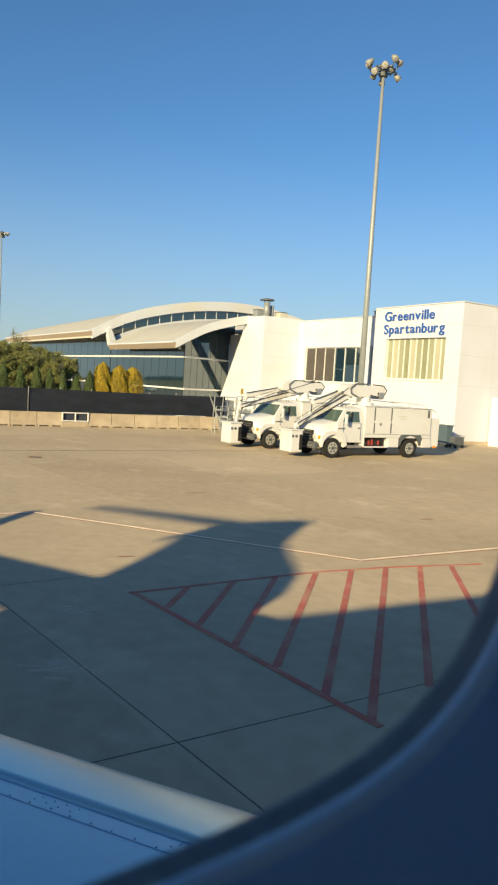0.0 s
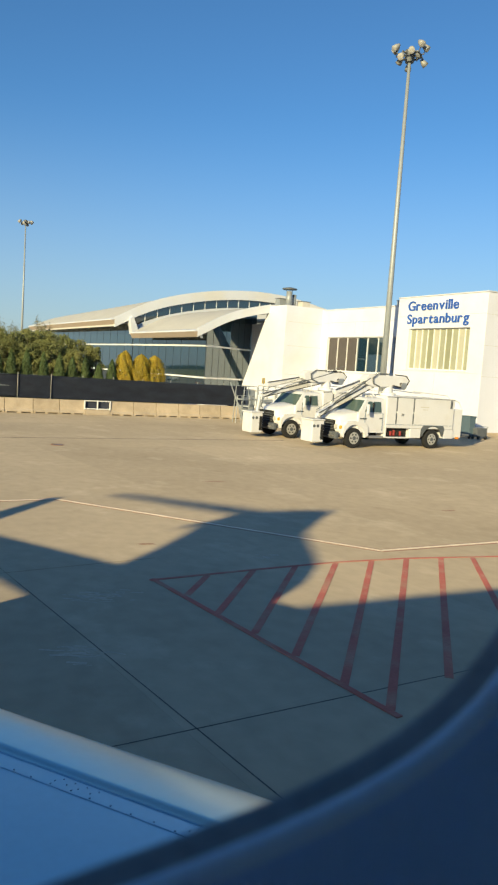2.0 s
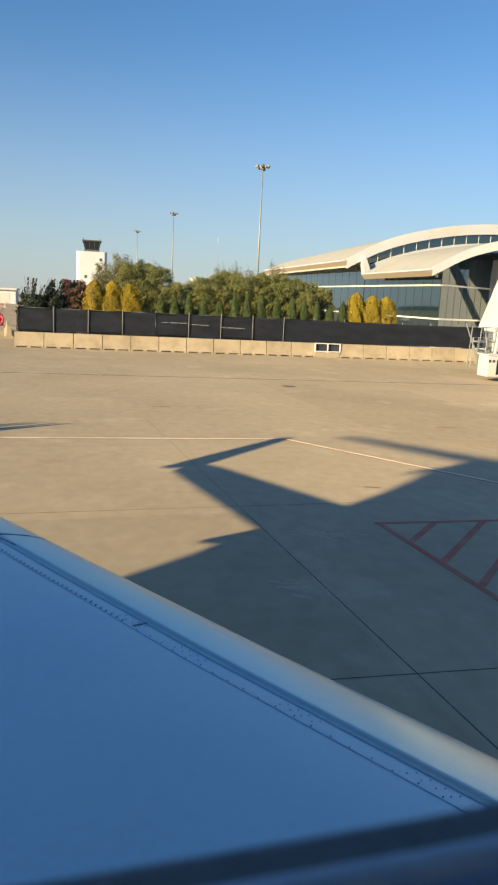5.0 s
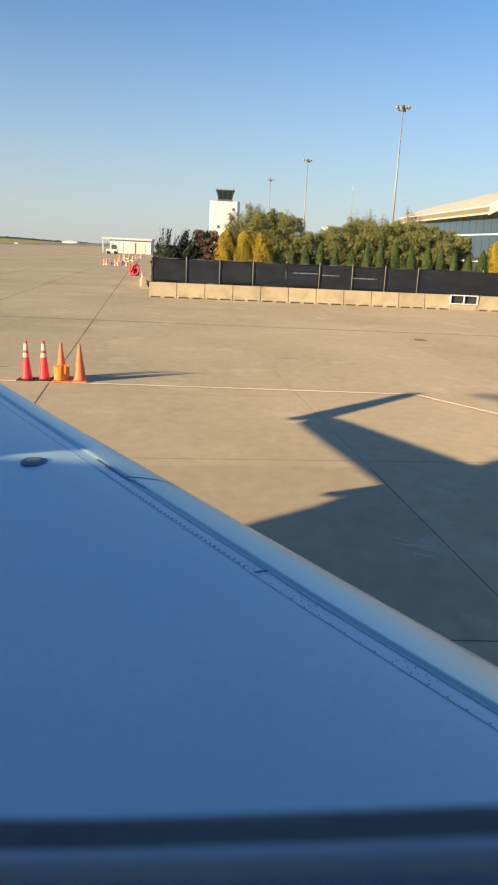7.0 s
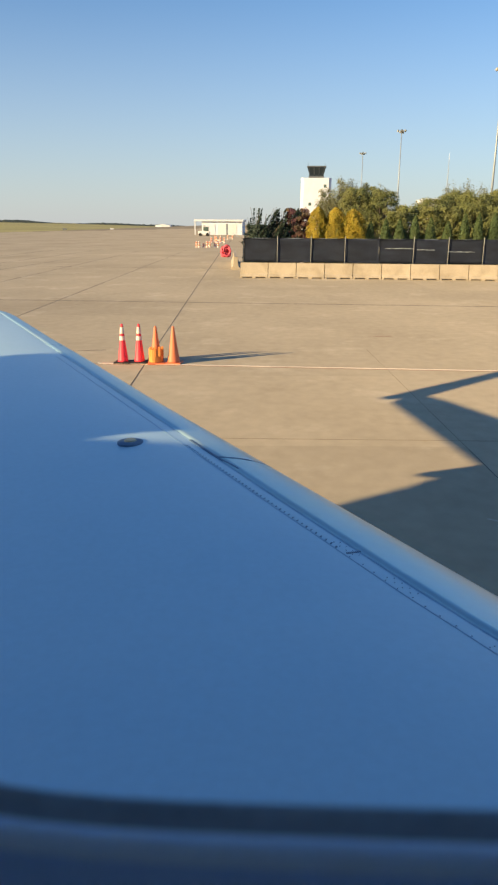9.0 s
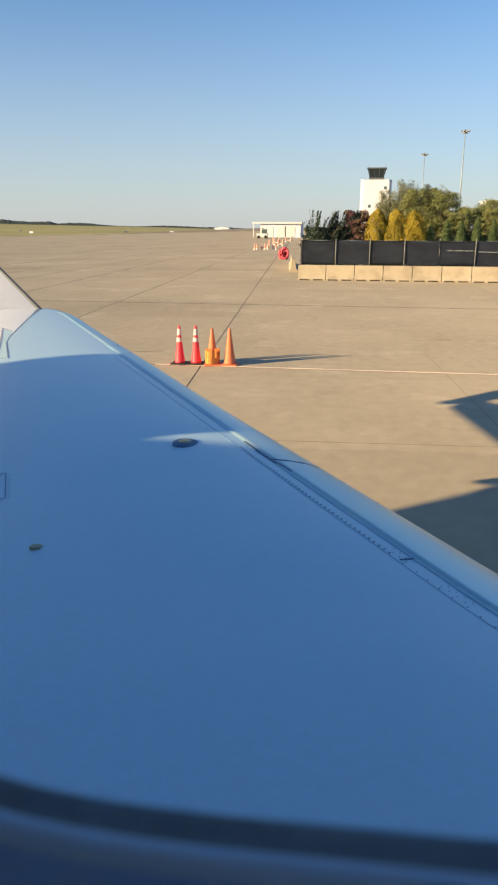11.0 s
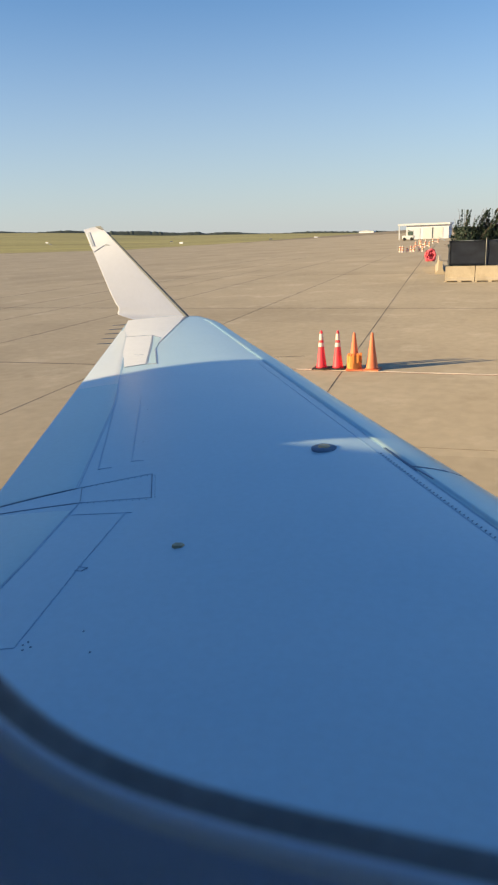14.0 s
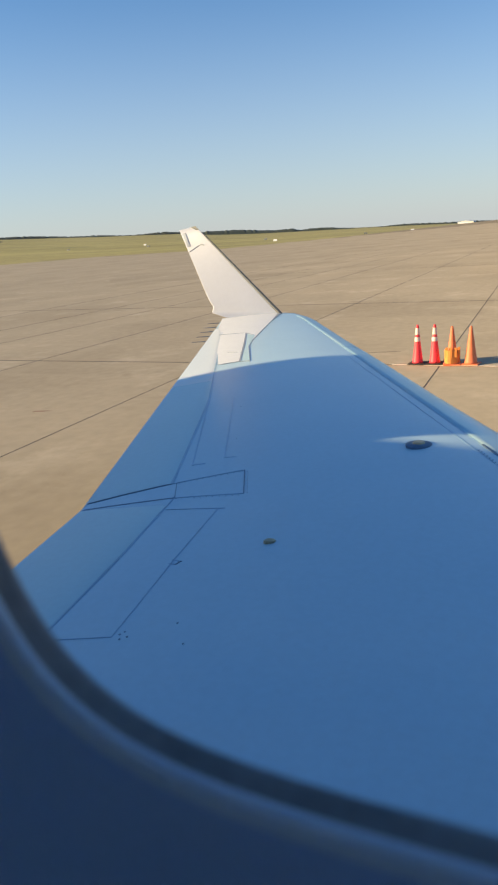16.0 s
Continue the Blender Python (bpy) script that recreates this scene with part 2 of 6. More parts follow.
def thing(name, label, category, m=None, group="", kind=""):
    ob = new(name)
    if m is not None:
        ob.matrix_basis = m
    return tagged(ob, label, category, group, kind)


def box(x0, x1, y0, y1, z0, z1, bevel=0.0, bm=None):
    bm = bm or bmesh.new()
    v = [bm.verts.new((x, y, z)) for z in (z0, z1) for y in (y0, y1) for x in (x0, x1)]
    fs = [bm.faces.new([v[i] for i in q]) for q in ((0, 2, 3, 1), (4, 5, 7, 6), (0, 1, 5, 4), (2, 6, 7, 3), (0, 4, 6, 2), (1, 3, 7, 5))]
    if bevel:
        es = list({e for f in fs for e in f.edges})
        bmesh.ops.bevel(bm, geom=es, offset=bevel, segments=2, affect="EDGES", profile=0.5)
    return bm


def prism(outline, depth, axis="y", bm=None, bevel=0.0):
    """A flat outline of (a, b) drawn out between the two values of depth along an axis: y takes (x, z), x takes (y, z), z takes (x, y)."""
    bm = bm or bmesh.new()
    put = {"y": lambda a, b, d: (a, d, b), "x": lambda a, b, d: (d, a, b), "z": lambda a, b, d: (a, b, d)}[axis]
    lo = [bm.verts.new(put(a, b, depth[0])) for a, b in outline]
    hi = [bm.verts.new(put(a, b, depth[1])) for a, b in outline]
    fs = [bm.faces.new(lo), bm.faces.new(hi[::-1])]
    k = len(outline)
    fs += [bm.faces.new((lo[i], hi[i], hi[(i + 1) % k], lo[(i + 1) % k])) for i in range(k)]
    if bevel:
        bmesh.ops.bevel(bm, geom=list({e for f in fs for e in f.edges}), offset=bevel, segments=2, affect="EDGES", profile=0.5)
    return bm


def tube(points, radii, sides=10, bm=None, caps=True):
    """A round bar along points, with a radius at each."""
    bm = bm or bmesh.new()
    pts = [Vector(p) for p in points]
    radii = radii if isinstance(radii, (list, tuple)) else [radii] * len(pts)
    rings, last = [], None
    for i, p in enumerate(pts):
        d = (pts[min(i + 1, len(pts) - 1)] - pts[max(i - 1, 0)]).normalized()
        side = d.orthogonal().normalized() if last is None else (last - d * last.dot(d)).normalized()
        last = side
        up = d.cross(side)
        rings.append([bm.verts.new(p + radii[i] * (math.cos(2 * math.pi * k / sides) * side + math.sin(2 * math.pi * k / sides) * up)) for k in range(sides)])
    for a, b in zip(rings, rings[1:]):
        for k in range(sides):
            bm.faces.new((a[k], a[(k + 1) % sides], b[(k + 1) % sides], b[k]))
    if caps:
        bm.faces.new(rings[0][::-1]), bm.faces.new(rings[-1])
    return bm


def loft(rings, bm=None, closed=True, caps=False):
    """Skin over rings of equally many points."""
    bm = bm or bmesh.new()
    vs = [[bm.verts.new(p) for p in r] for r in rings]
    k = len(vs[0])
    for a, b in zip(vs, vs[1:]):
        for i in range(k if closed else k - 1):
            bm.faces.new((a[i], a[(i + 1) % k], b[(i + 1) % k], b[i]))
    if caps:
        bm.faces.new(vs[0][::-1]), bm.faces.new(vs[-1])
    return bm


def strip(a, b, width, z=0.004, thick=0.003, bm=None):
    """A painted stroke on the ground from a to b."""
    a, b = Vector(a), Vector(b)
    d = (b - a).normalized()
    s = Vector((-d.y, d.x)) * width / 2
    return prism([tuple(a - s), tuple(b - s), tuple(b + s), tuple(a + s)], (z - thick, z), "z", bm)


# ---- ground ----
def rise(x, y):
    """Height of the open country: flat by the apron, falling gently away to the north, climbing to the west."""
    d = math.hypot(x, y)
    az = math.degrees(math.atan2(-x, y))
    far = max(0.0, min(1.0, (d - 190) / 1400))
    slope = 0.0005 + 0.013 * max(0.0, min(1.0, (az - 14) / 34)) if y > 0 or x < 0 else 0.0
    slope += 0.0065 * max(0.0, min(2.0, (az - 38) / 10)) if y > 0 or x < 0 else 0.0
    if az < 34 and y > 0:
        slope = float(np.interp(az, (0, 9.6, 13, 17, 21, 24.3, 28, 31, 34), (-0.0105, -0.0098, -0.0080, -0.0060, -0.0039, -0.0021, -0.0004, 0.0035, 0.0081)))
    reach = max(0.0, (d - 190) / 1400) if slope < 0 else far
    return -0.05 + reach * 1400 * slope + far * 2.5 * noise.noise(Vector((x / 260, y / 260, 0)))


bm = bmesh.new()
radii = [0, 30, 60, 100, 140, 180, 220, 260, 320, 400, 520, 700, 900, 1150, 1450, 1800, 2300, 3000, 4200]
spokes = 120
hub = bm.verts.new((0, 0, -0.05))
rows = [[bm.verts.new((r * math.sin(2 * math.pi * k / spokes), r * math.cos(2 * math.pi * k / spokes), rise(r * math.sin(2 * math.pi * k / spokes), r * math.cos(2 * math.pi * k / spokes)))) for k in range(spokes)] for r in radii[1:]]
for k in range(spokes):
    bm.faces.new((hub, rows[0][(k + 1) % spokes], rows[0][k]))
    for a, b in zip(rows, rows[1:]):
        bm.faces.new((a[k], a[(k + 1) % spokes], b[(k + 1) % spokes], b[k]))
tagged(part("ground", bm, grass_mat, smooth=True), "mown dry grass airfield reaching to the horizon", "ground", kind="structure")

# the apron: a concrete bed, and slabs upon it with open joints between them
GRID_TURN, SLAB_X, SLAB_Y, GRID_X, GRID_Y = 5.0, 5.55, 5.0, -2.35, 5.2
apron = tagged(part("apron", prism([(-152, -60), (-152, 146), (-84, 143), (-72, 178), (-60, 420), (60, 420), (60, -60)], (-0.045, -0.0016), "z"), joint_fill), "tan concrete aircraft apron laid in large slabs with dark joints", "apron", kind="structure")


def slab_bm(bm=None, m=None, gap=0.0006):
    x, y = SLAB_X / 2 - gap, SLAB_Y / 2 - gap
    bm = bm or bmesh.new()
    v = [bm.verts.new(m @ Vector(p) if m else p) for p in [(sx * x, sy * y, z) for z in (-0.001, 0.0) for sx, sy in ((-1, -1), (1, -1), (1, 1), (-1, 1))]]
    for i in range(4):
        j = (i + 1) % 4
        bm.faces.new((v[i], v[j], v[4 + j], v[4 + i]))
    bm.faces.new(v[4:8])
    return bm


def on_apron(x, y):
    return -150 < x < 58 and (y < 143 or x > -84 + (y - 143) * 0.34) and y < 330


slab_mesh = mesh_of(slab_bm(), "slab", concrete)
turn = pose(0, 0, 0, 0, 0, GRID_TURN)
rest = bmesh.new()
for i in range(-30, 12):
    for j in range(-12, 62):
        p = turn @ Vector((GRID_X + (i + 0.5) * SLAB_X, GRID_Y + (j + 0.5) * SLAB_Y, 0))
        if not on_apron(p.x, p.y):
            continue
        m = Matrix.Translation(p) @ turn
        if -32 < p.x < 40 and 2 < p.y < 72:
            ob = new("slab", slab_mesh)
            ob.matrix_basis = m
            ob.parent = apron
        else:
            slab_bm(rest, m)
tagged(part("slabs", rest, concrete, apron), "further concrete slabs of the apron", kind="stuff")

# painted markings
marking = tagged(new("ground_marking"), "worn red hatched keep-clear marking painted on the apron", "ground marking", kind="structure")
for a, b in (((4.14, 9.76), (5.96, 9.80)), ((5.96, 9.80), (7.63, 9.80)), ((7.63, 9.80), (9.11, 9.65)), ((9.11, 9.65), (11.2, 9.22))):
    part("stripe", strip(a, b, 0.068, 0.008, 0.006), red_paint, marking)
part("stripe", strip((4.20, 9.80), (4.74, 4.9), 0.08, 0.012, 0.010), red_paint, marking)
for a, b in (((5.10, 9.74), (4.37, 8.94)), ((5.96, 9.79), (4.43, 8.11)), ((6.79, 9.80), (4.53, 7.32)), ((7.63, 9.79), (4.62, 6.54)), ((8.36, 9.71), (4.68, 5.70)), ((9.11, 9.63), (4.76, 5.06)), ((9.85, 9.51), (5.9, 5.4)), ((10.51, 9.36), (8.2, 6.6))):
    part("stripe", strip(a, b, 0.098, 0.0045, 0.003), red_paint, marking)
# wide sealed joints that stand out darker than the rest
sealed = tagged(new("sealed_joints"), "dark sealed joints crossing the concrete apron", "joint", kind="structure")
for a, b, w in (((-150, 30.2), (-14, 29.0), 0.08), ((-14, 29.0), (19, 29.25), 0.085), ((-3.30, 10.4), (-6.5, 42), 0.024), ((-6.5, 42), (-9.73, 74.8), 0.045), ((-9.73, 74.8), (-15.5, 138), 0.07),
                ((-9.5, 15), (-14.1, 80.3), 0.035), ((-15.5, 12), (-16.3, 33), 0.04), ((-16.3, 33), (-18.5, 76), 0.05), ((-20.2, 14), (-20.6, 66), 0.045), ((-23.6, 14), (-23.4, 80), 0.06), ((-28.5, 16), (-27.6, 90), 0.07),
                ((-6.3, 17.55), (-5.3, 17.9), 0.035), ((0.6, 5.44), (18, 5.56), 0.013), ((-8.85, 6.6), (-9.62, 14.6), 0.02), ((3.03, 3.8), (2.30, 10.3), 0.012), ((-26, 50.5), (14, 49.2), 0.05)):
    part("joint", strip(a, b, w, 0.0022, 0.002), seal_dark, sealed)
part("joint", strip((2.30, 10.3), (1.35, 18.74), 0.010, 0.0018, 0.0016), joint_fill, sealed)
part("joint", strip((-2.2, 10.42), (4.7, 10.92), 0.018, 0.0018, 0.0016), joint_fill, sealed)
# pale scuffs worn into the concrete
scuff_mat = material("pale_worn_concrete", (0.50, 0.42, 0.315), 0.9, vary=0.2, scale=3, fine=20)
random.seed(17)
for cx, cy, wide, deep, count in ((3.2, 9.3, 0.42, 0.22, 34), (2.42, 7.43, 0.30, 0.30, 30), (6.6, 10.45, 0.34, 0.12, 18)):
    bm = bmesh.new()
    for k in range(count):
        x, y = cx + random.gauss(0, wide * 0.5), cy + random.gauss(0, deep * 0.5)
        l, a = random.uniform(0.03, 0.13), random.gauss(-0.5, 0.25)
        strip((x - l * math.cos(a), y - l * math.sin(a)), (x + l * math.cos(a), y + l * math.sin(a)), random.uniform(0.006, 0.05), 0.0012 + 0.00008 * k, 0.001, bm)
    tagged(part("apron_scuff", bm, scuff_mat), "pale scuff marks worn into the concrete apron", "scuff mark", kind="structure")
for cx, cy, l, a in ((4.95, 11.85, 0.16, -0.2), (13.78, 13.15, 0.22, -0.1), (-10.6, 10.6, 0.16, 0.3), (-9.9, 8.4, 0.12, 0.7), (1.9, 21.0, 0.3, 0.1), (9.6, 18.2, 0.3, -0.2)):
    bm = bmesh.new()
    for k in range(5):
        x, y = cx + random.gauss(0, 0.25 * l), cy + random.gauss(0, 0.12 * l)
        strip((x - l * math.cos(a), y - l * math.sin(a)), (x + l * random.uniform(0.4, 1) * math.cos(a), y + l * math.sin(a) * 0.8), random.uniform(0.01, 0.04), 0.0012 + 0.00008 * k, 0.001, bm)
    tagged(part("apron_scuff", bm, line_edge), "short dark rubber scuff on the concrete apron", "scuff mark", kind="structure")
edge = tagged(new("taxi_line"), "thin worn white line with a dark border on the apron", "ground marking", kind="structure")
part("border", strip((-60, 14.0), (-4.98, 16.12), 0.06, 0.003), seal_dark, edge)
for a, b in (((-4.98, 16.12), (4.47, 16.28)), ((4.47, 16.28), (9.03, 10.25)), ((9.03, 10.25), (30, 9.6))):
    part("border", strip(a, b, 0.19, 0.003), line_edge, edge)
    part("line", strip(a, b, 0.095, 0.007), white_line, edge)


# ---- the aeroplane: the camera looks out of its left side ----
HEAD = -4.0
plane = thing("airliner", "parked white regional jet with swept wing, winglet and high tail", "aircraft", pose(0, 0, 0, 0, 0, HEAD))
FUS_Y, FUS_Z, FUS_R = -1.10, 2.692, 1.345


def lead(y):
    return 0.91 - 0.739 * (y - 1.56) - 0.25 * max(0.0, y - 8.0) ** 2


def trail(y):
    return -2.93 - 0.50 * (y - 2.72) if y > 2.72 else -2.93 - 0.27 * (y - 2.72)


def wing_z(y, c, upper=True):
    """Height of the wing's skin at span y and chord fraction c."""
    chord = lead(y) - trail(y)
    c = max(0.0, min(1.0, c))
    t = 0.105 if y > 2 else 0.105 + 0.02 * (2 - y)
    half = 5 * t * chord * (0.2969 * math.sqrt(c) - 0.126 * c - 0.3516 * c**2 + 0.2843 * c**3 - 0.1015 * c**4)
    z_tail = 1.70 + 0.048 * (y - 1.9)
    mid = 2.03 + (z_tail - 2.03) * c
    return mid + half if upper else mid - 0.55 * half


def le_c(y):
    return min(0.5, 0.385 / (lead(y) - trail(y)))


def nose_back(y):
    """How far the nose draws back outboard, where the leading edge narrows."""
    return 0.86 * float(np.interp(y, (1.6, 2.2, 2.9, 3.5, 4.5, 5.6, 6.6), (0.0, 0.045, 0.085, 0.12, 0.18, 0.19, 0.25)))


def nose_x(y, c):
    """Fore-and-aft place at chord fraction c."""
    return lead(y) - c * (lead(y) - trail(y)) - nose_back(y) * max(0.0, 1 - c / le_c(y)) ** 2


def skin(x, y):
    """A place on the wing's upper side, from the plan."""
    c = (lead(y) - x) / (lead(y) - trail(y))
    for _ in range(8):
        c = (lead(y) - x - nose_back(y) * max(0.0, 1 - c / le_c(y)) ** 2) / (lead(y) - trail(y))
    return Vector((x, y, wing_z(y, c)))


def wing_mesh(c0, c1, both_sides):
    bm = bmesh.new()
    ys = [-0.6, 0.0, 0.3, 0.6, 0.9, 1.2, 1.5, 1.75, 2.0, 2.25, 2.5, 2.72, 2.95, 3.2, 3.5, 4.0, 4.5, 5.0, 5.5, 6.0, 6.5, 7.0, 7.5, 8.0, 8.2, 8.4, 8.55, 8.7]
    rings = []
    for y in ys:
        a, b = c0(y), c1(y)
        cs = [a + (b - a) * (0.5 - 0.5 * math.cos(math.pi * k / 36)) for k in range(37)]
        x = lambda c: nose_x(y, c)
        ring = [Vector((x(c), y, wing_z(y, c))) for c in cs]
        if both_sides:
            ring += [Vector((x(c), y, wing_z(y, c, False) - 0.004)) for c in reversed(cs)]
        rings.append(ring)
    return loft(rings, bm, closed=both_sides, caps=both_sides)


wing = part("wing", wing_mesh(lambda y: 0.0, lambda y: 1.0, True), wing_paint, plane, "pale blue-grey painted swept wing, smooth on top", smooth=True)
right_wing = part("wing", wing_mesh(lambda y: 0.0, lambda y: 1.0, True), wing_paint, plane, "pale blue-grey painted swept wing", smooth=True, m=Matrix.Translation((0, 2 * FUS_Y, 0)) @ Matrix.Diagonal((1, -1, 1, 1)))


def nose_piece(y0, y1):
    """The bare metal leading edge, a skin 3 mm over the wing, ending in a small step."""
    rings = []
    n = max(2, int((y1 - y0) / 0.25))
    for i in range(n + 1):
        y = y0 + (y1 - y0) * i / n
        x = lambda c: nose_x(y, c)
        cu, cl = le_c(y), le_c(y) * 0.6
        ring = [Vector((x(cu), y, wing_z(y, cu) - 0.002))]
        ring += [Vector((x(cu * q * q) + 0.004 * (1 - q), y, wing_z(y, cu * q * q) + 0.0035)) for q in (1, 0.94, 0.85, 0.7, 0.55, 0.4, 0.27, 0.15, 0.06, 0)]
        ring += [Vector((x(cl * q * q) + 0.004 * (1 - q), y, wing_z(y, cl * q * q, False) - 0.0075)) for q in (0.1, 0.25, 0.5, 0.75, 1)]
        rings.append(ring)
    return loft(rings, closed=False)


for y0, y1 in ((0.05, 3.176), (3.19, 6.1), (6.11, 8.35)):
    part("leading_edge", nose_piece(y0, y1), edge_metal, wing, "bare metal leading edge, pale and slightly stained", smooth=True)

# winglet: blends up from the tip
FOOT_F, FOOT_B, TOP_F, TOP_B = Vector((-5.08, 9.02, 1.985)), Vector((-6.04, 8.70, 2.04)), Vector((-6.62, 9.20, 3.34)), Vector((-6.93, 9.20, 3.30))
rings = []
for u in [0, 0.015, 0.03, 0.05, 0.07, 0.09, 0.11, 0.14] + [k / 12 for k in range(2, 13)]:
    front = FOOT_F.lerp(TOP_F, u)
    back = FOOT_B.lerp(TOP_B, u)
    # the foot of the rear edge bulges, then tucks in under itself
    back.x += 0.20 * max(0.0, 1 - u / 0.05) ** 1.4 + 0.035 * math.exp(-((u - 0.13) / 0.035) ** 2) - 0.03 * math.exp(-((u - 0.06) / 0.022) ** 2)
    ch = front - back
    side = Vector((0.0, 0.91, -0.41))
    ring = []
    for q in [0, 0.02, 0.06, 0.14, 0.3, 0.5, 0.75, 0.96, 0.99, 1.0]:
        h = 0.5 * 0.022 * ch.length * (math.sqrt(q) * (1 - q) * 2.6)
        ring.append(front - ch * q + side * h)
    for q in [0.99, 0.96, 0.75, 0.5, 0.3, 0.14, 0.06, 0.02]:
        h = 0.5 * 0.022 * ch.length * (math.sqrt(q) * (1 - q) * 2.6)
        ring.append(front - ch * q - side * h)
    rings.append(ring)
winglet = part("winglet", loft(rings, caps=True), white_paint, plane, "white upturned swept winglet", smooth=True)

# fuselage shell: round, with an opening for the cabin window
WIN_N, WIN_A, WIN_B, WIN_P, WIN_LOW, WIN_X = 0.12, 0.1594, 0.191, 4.3, 3.0901, 0.0072
WIN_Z = WIN_LOW + WIN_B
ring_n = 72


def fus_radius(x):
    if x > 7.5:
        return FUS_R * math.sqrt(max(0.002, 1 - ((x - 7.5) / 3.4) ** 2))
    if x < -9.0:
        return FUS_R * max(0.12, 1 - (-9.0 - x) / 7.2)
    return FUS_R


OPEN = [-3.6, -2.8, -2.0, -1.2, -0.4501, 0.4, 1.2, 2.0]  # cabin windows of the far side
xs = sorted({*OPEN, *[x + 0.34 for x in OPEN], *[10.85, 10.6, 10.2, 9.5, 8.5, 7.5, 5.0, 2.5, 0.45, -0.45, -2.5, -5.0, -7.0, -9.0, -10.5, -12.0, -13.5, -15.0]})
bm = bmesh.new()
rows = []
for x in xs:
    r = fus_radius(x)
    zc = FUS_Z + (FUS_R - r) * (0.62 if x < -9 else -0.25)
    rows.append([bm.verts.new((x, FUS_Y + r * math.cos(2 * math.pi * k / ring_n), zc + r * math.sin(2 * math.pi * k / ring_n))) for k in range(ring_n)])
for i, (a, b) in enumerate(zip(rows, rows[1:])):
    for k in range(ring_n):
        mid = 2 * math.pi * (k + 0.5) / ring_n
        high = abs(FUS_Z + FUS_R * math.sin(mid) - WIN_Z)
        if -0.46 < xs[i] < 0.44 and high < 0.37 and math.cos(mid) > 0:
            continue
        if math.cos(mid) < 0 and high < 0.27 and xs[i] in OPEN:
            continue
        bm.faces.new((a[k], a[(k + 1) % ring_n], b[(k + 1) % ring_n], b[k]))
bm.faces.new(rows[0]), bm.faces.new(rows[-1][::-1])
part("fuselage", bm, white_paint, plane, "white painted round fuselage", smooth=True)


def slab_fin(rows, thick):
    """A fin or tailplane from rows of (front, back) points and a way across."""
    rings = []
    for front, back, side in rows:
        f, b, s = Vector(front), Vector(back), Vector(side)
        ch = f - b
        prof = [(q, 2.6 * math.sqrt(q) * (1 - q) * thick * ch.length / 2) for q in (0, 0.03, 0.1, 0.25, 0.5, 0.8, 1.0)]
        rings.append([f - ch * q + s * h for q, h in prof] + [f - ch * q - s * h for q, h in reversed(prof[1:-1])])
    return loft(rings, caps=True)


S = (0, 1, 0)
part("fin", slab_fin([((front, FUS_Y, z), (back, FUS_Y, z), S) for z, front, back in ((3.7, -8.3, -12.25), (4.0, -8.3, -12.42), (4.6, -8.3, -12.72), (5.0, -8.72, -12.92), (5.3, -9.3, -12.95), (5.68, -10.08, -13.2), (6.0, -10.7, -13.5), (6.31, -10.98, -13.85), (6.75, -11.35, -14.0))], 0.10), white_paint, plane, "white swept tail fin", smooth=True)
U = (0, 0, 1)
for side in (1, -1):
    part("tailplane", slab_fin([((-12.6, FUS_Y, 6.78), (-13.9, FUS_Y, 6.78), U), ((-15.5, FUS_Y + side * 2.7, 6.78), (-16.1, FUS_Y + side * 2.7, 6.78), U)], 0.09), white_paint, plane, "white swept tailplane", smooth=True)
part("fin_fairing", tube([(-11.2, FUS_Y, 6.75), (-11.8, FUS_Y, 6.75), (-13, FUS_Y, 6.72), (-13.8, FUS_Y, 6.50), (-14.3, FUS_Y, 6.34)], [0.03, 0.15, 0.2, 0.14, 0.03], 16), white_paint, plane, smooth=True)
part("flap_fairing", prism([(-4.36, 1.665), (-3.7, 1.62), (-3.0, 1.63), (-2.5, 1.74), (-2.5, 1.80), (-3.4, 1.86), (-4.17, 1.885)], (5.33, 5.45), "y", bevel=0.02), white_paint, plane, "canoe fairing under the flap")
for side in (1, -1):
    y = FUS_Y + side * 2.05
    nacelle = part("engine_nacelle", tube([(-6.30, y, 3.60), (-6.20, y, 3.60), (-6.26, y, 3.61), (-6.45, y, 3.62), (-6.95, y, 3.63), (-7.6, y, 3.64), (-8.4, y, 3.64), (-8.9, y, 3.64), (-9.2, y, 3.64)], [0.44, 0.49, 0.55, 0.62, 0.69, 0.70, 0.68, 0.60, 0.50], 36), white_paint, plane, "white engine nacelle", smooth=True)
    part("exhaust_nozzle", tube([(-9.15, y, 3.62), (-9.4, y, 3.62), (-9.6, y, 3.62)], [0.40, 0.35, 0.32], 24), dark_grey, nacelle, "dark metal exhaust nozzle", smooth=True)
    part("engine_pylon", prism([(-9.2, 3.62), (-8.8, 3.74), (-7.4, 3.76), (-7.0, 3.66), (-7.4, 3.56), (-8.8, 3.54)], (min(y, FUS_Y), max(y, FUS_Y)), "y"), white_paint, plane)
for x, y, z in ((9.0, FUS_Y, 1.7), (-2.2, FUS_Y + 1.5, 1.9), (-2.2, FUS_Y - 1.5, 1.9)):
    leg = part("landing_gear", tube([(x, y, 0.35), (x, y, z)], 0.09, 12), galvanised, plane)
    for dy in (-0.2, 0.2):
        part("tyre", tube([(x, y + dy - 0.1, 0.36), (x, y + dy - 0.07, 0.36), (x, y + dy + 0.07, 0.36), (x, y + dy + 0.1, 0.36)], [0.30, 0.36, 0.36, 0.30], 24), seal_rubber, leg)


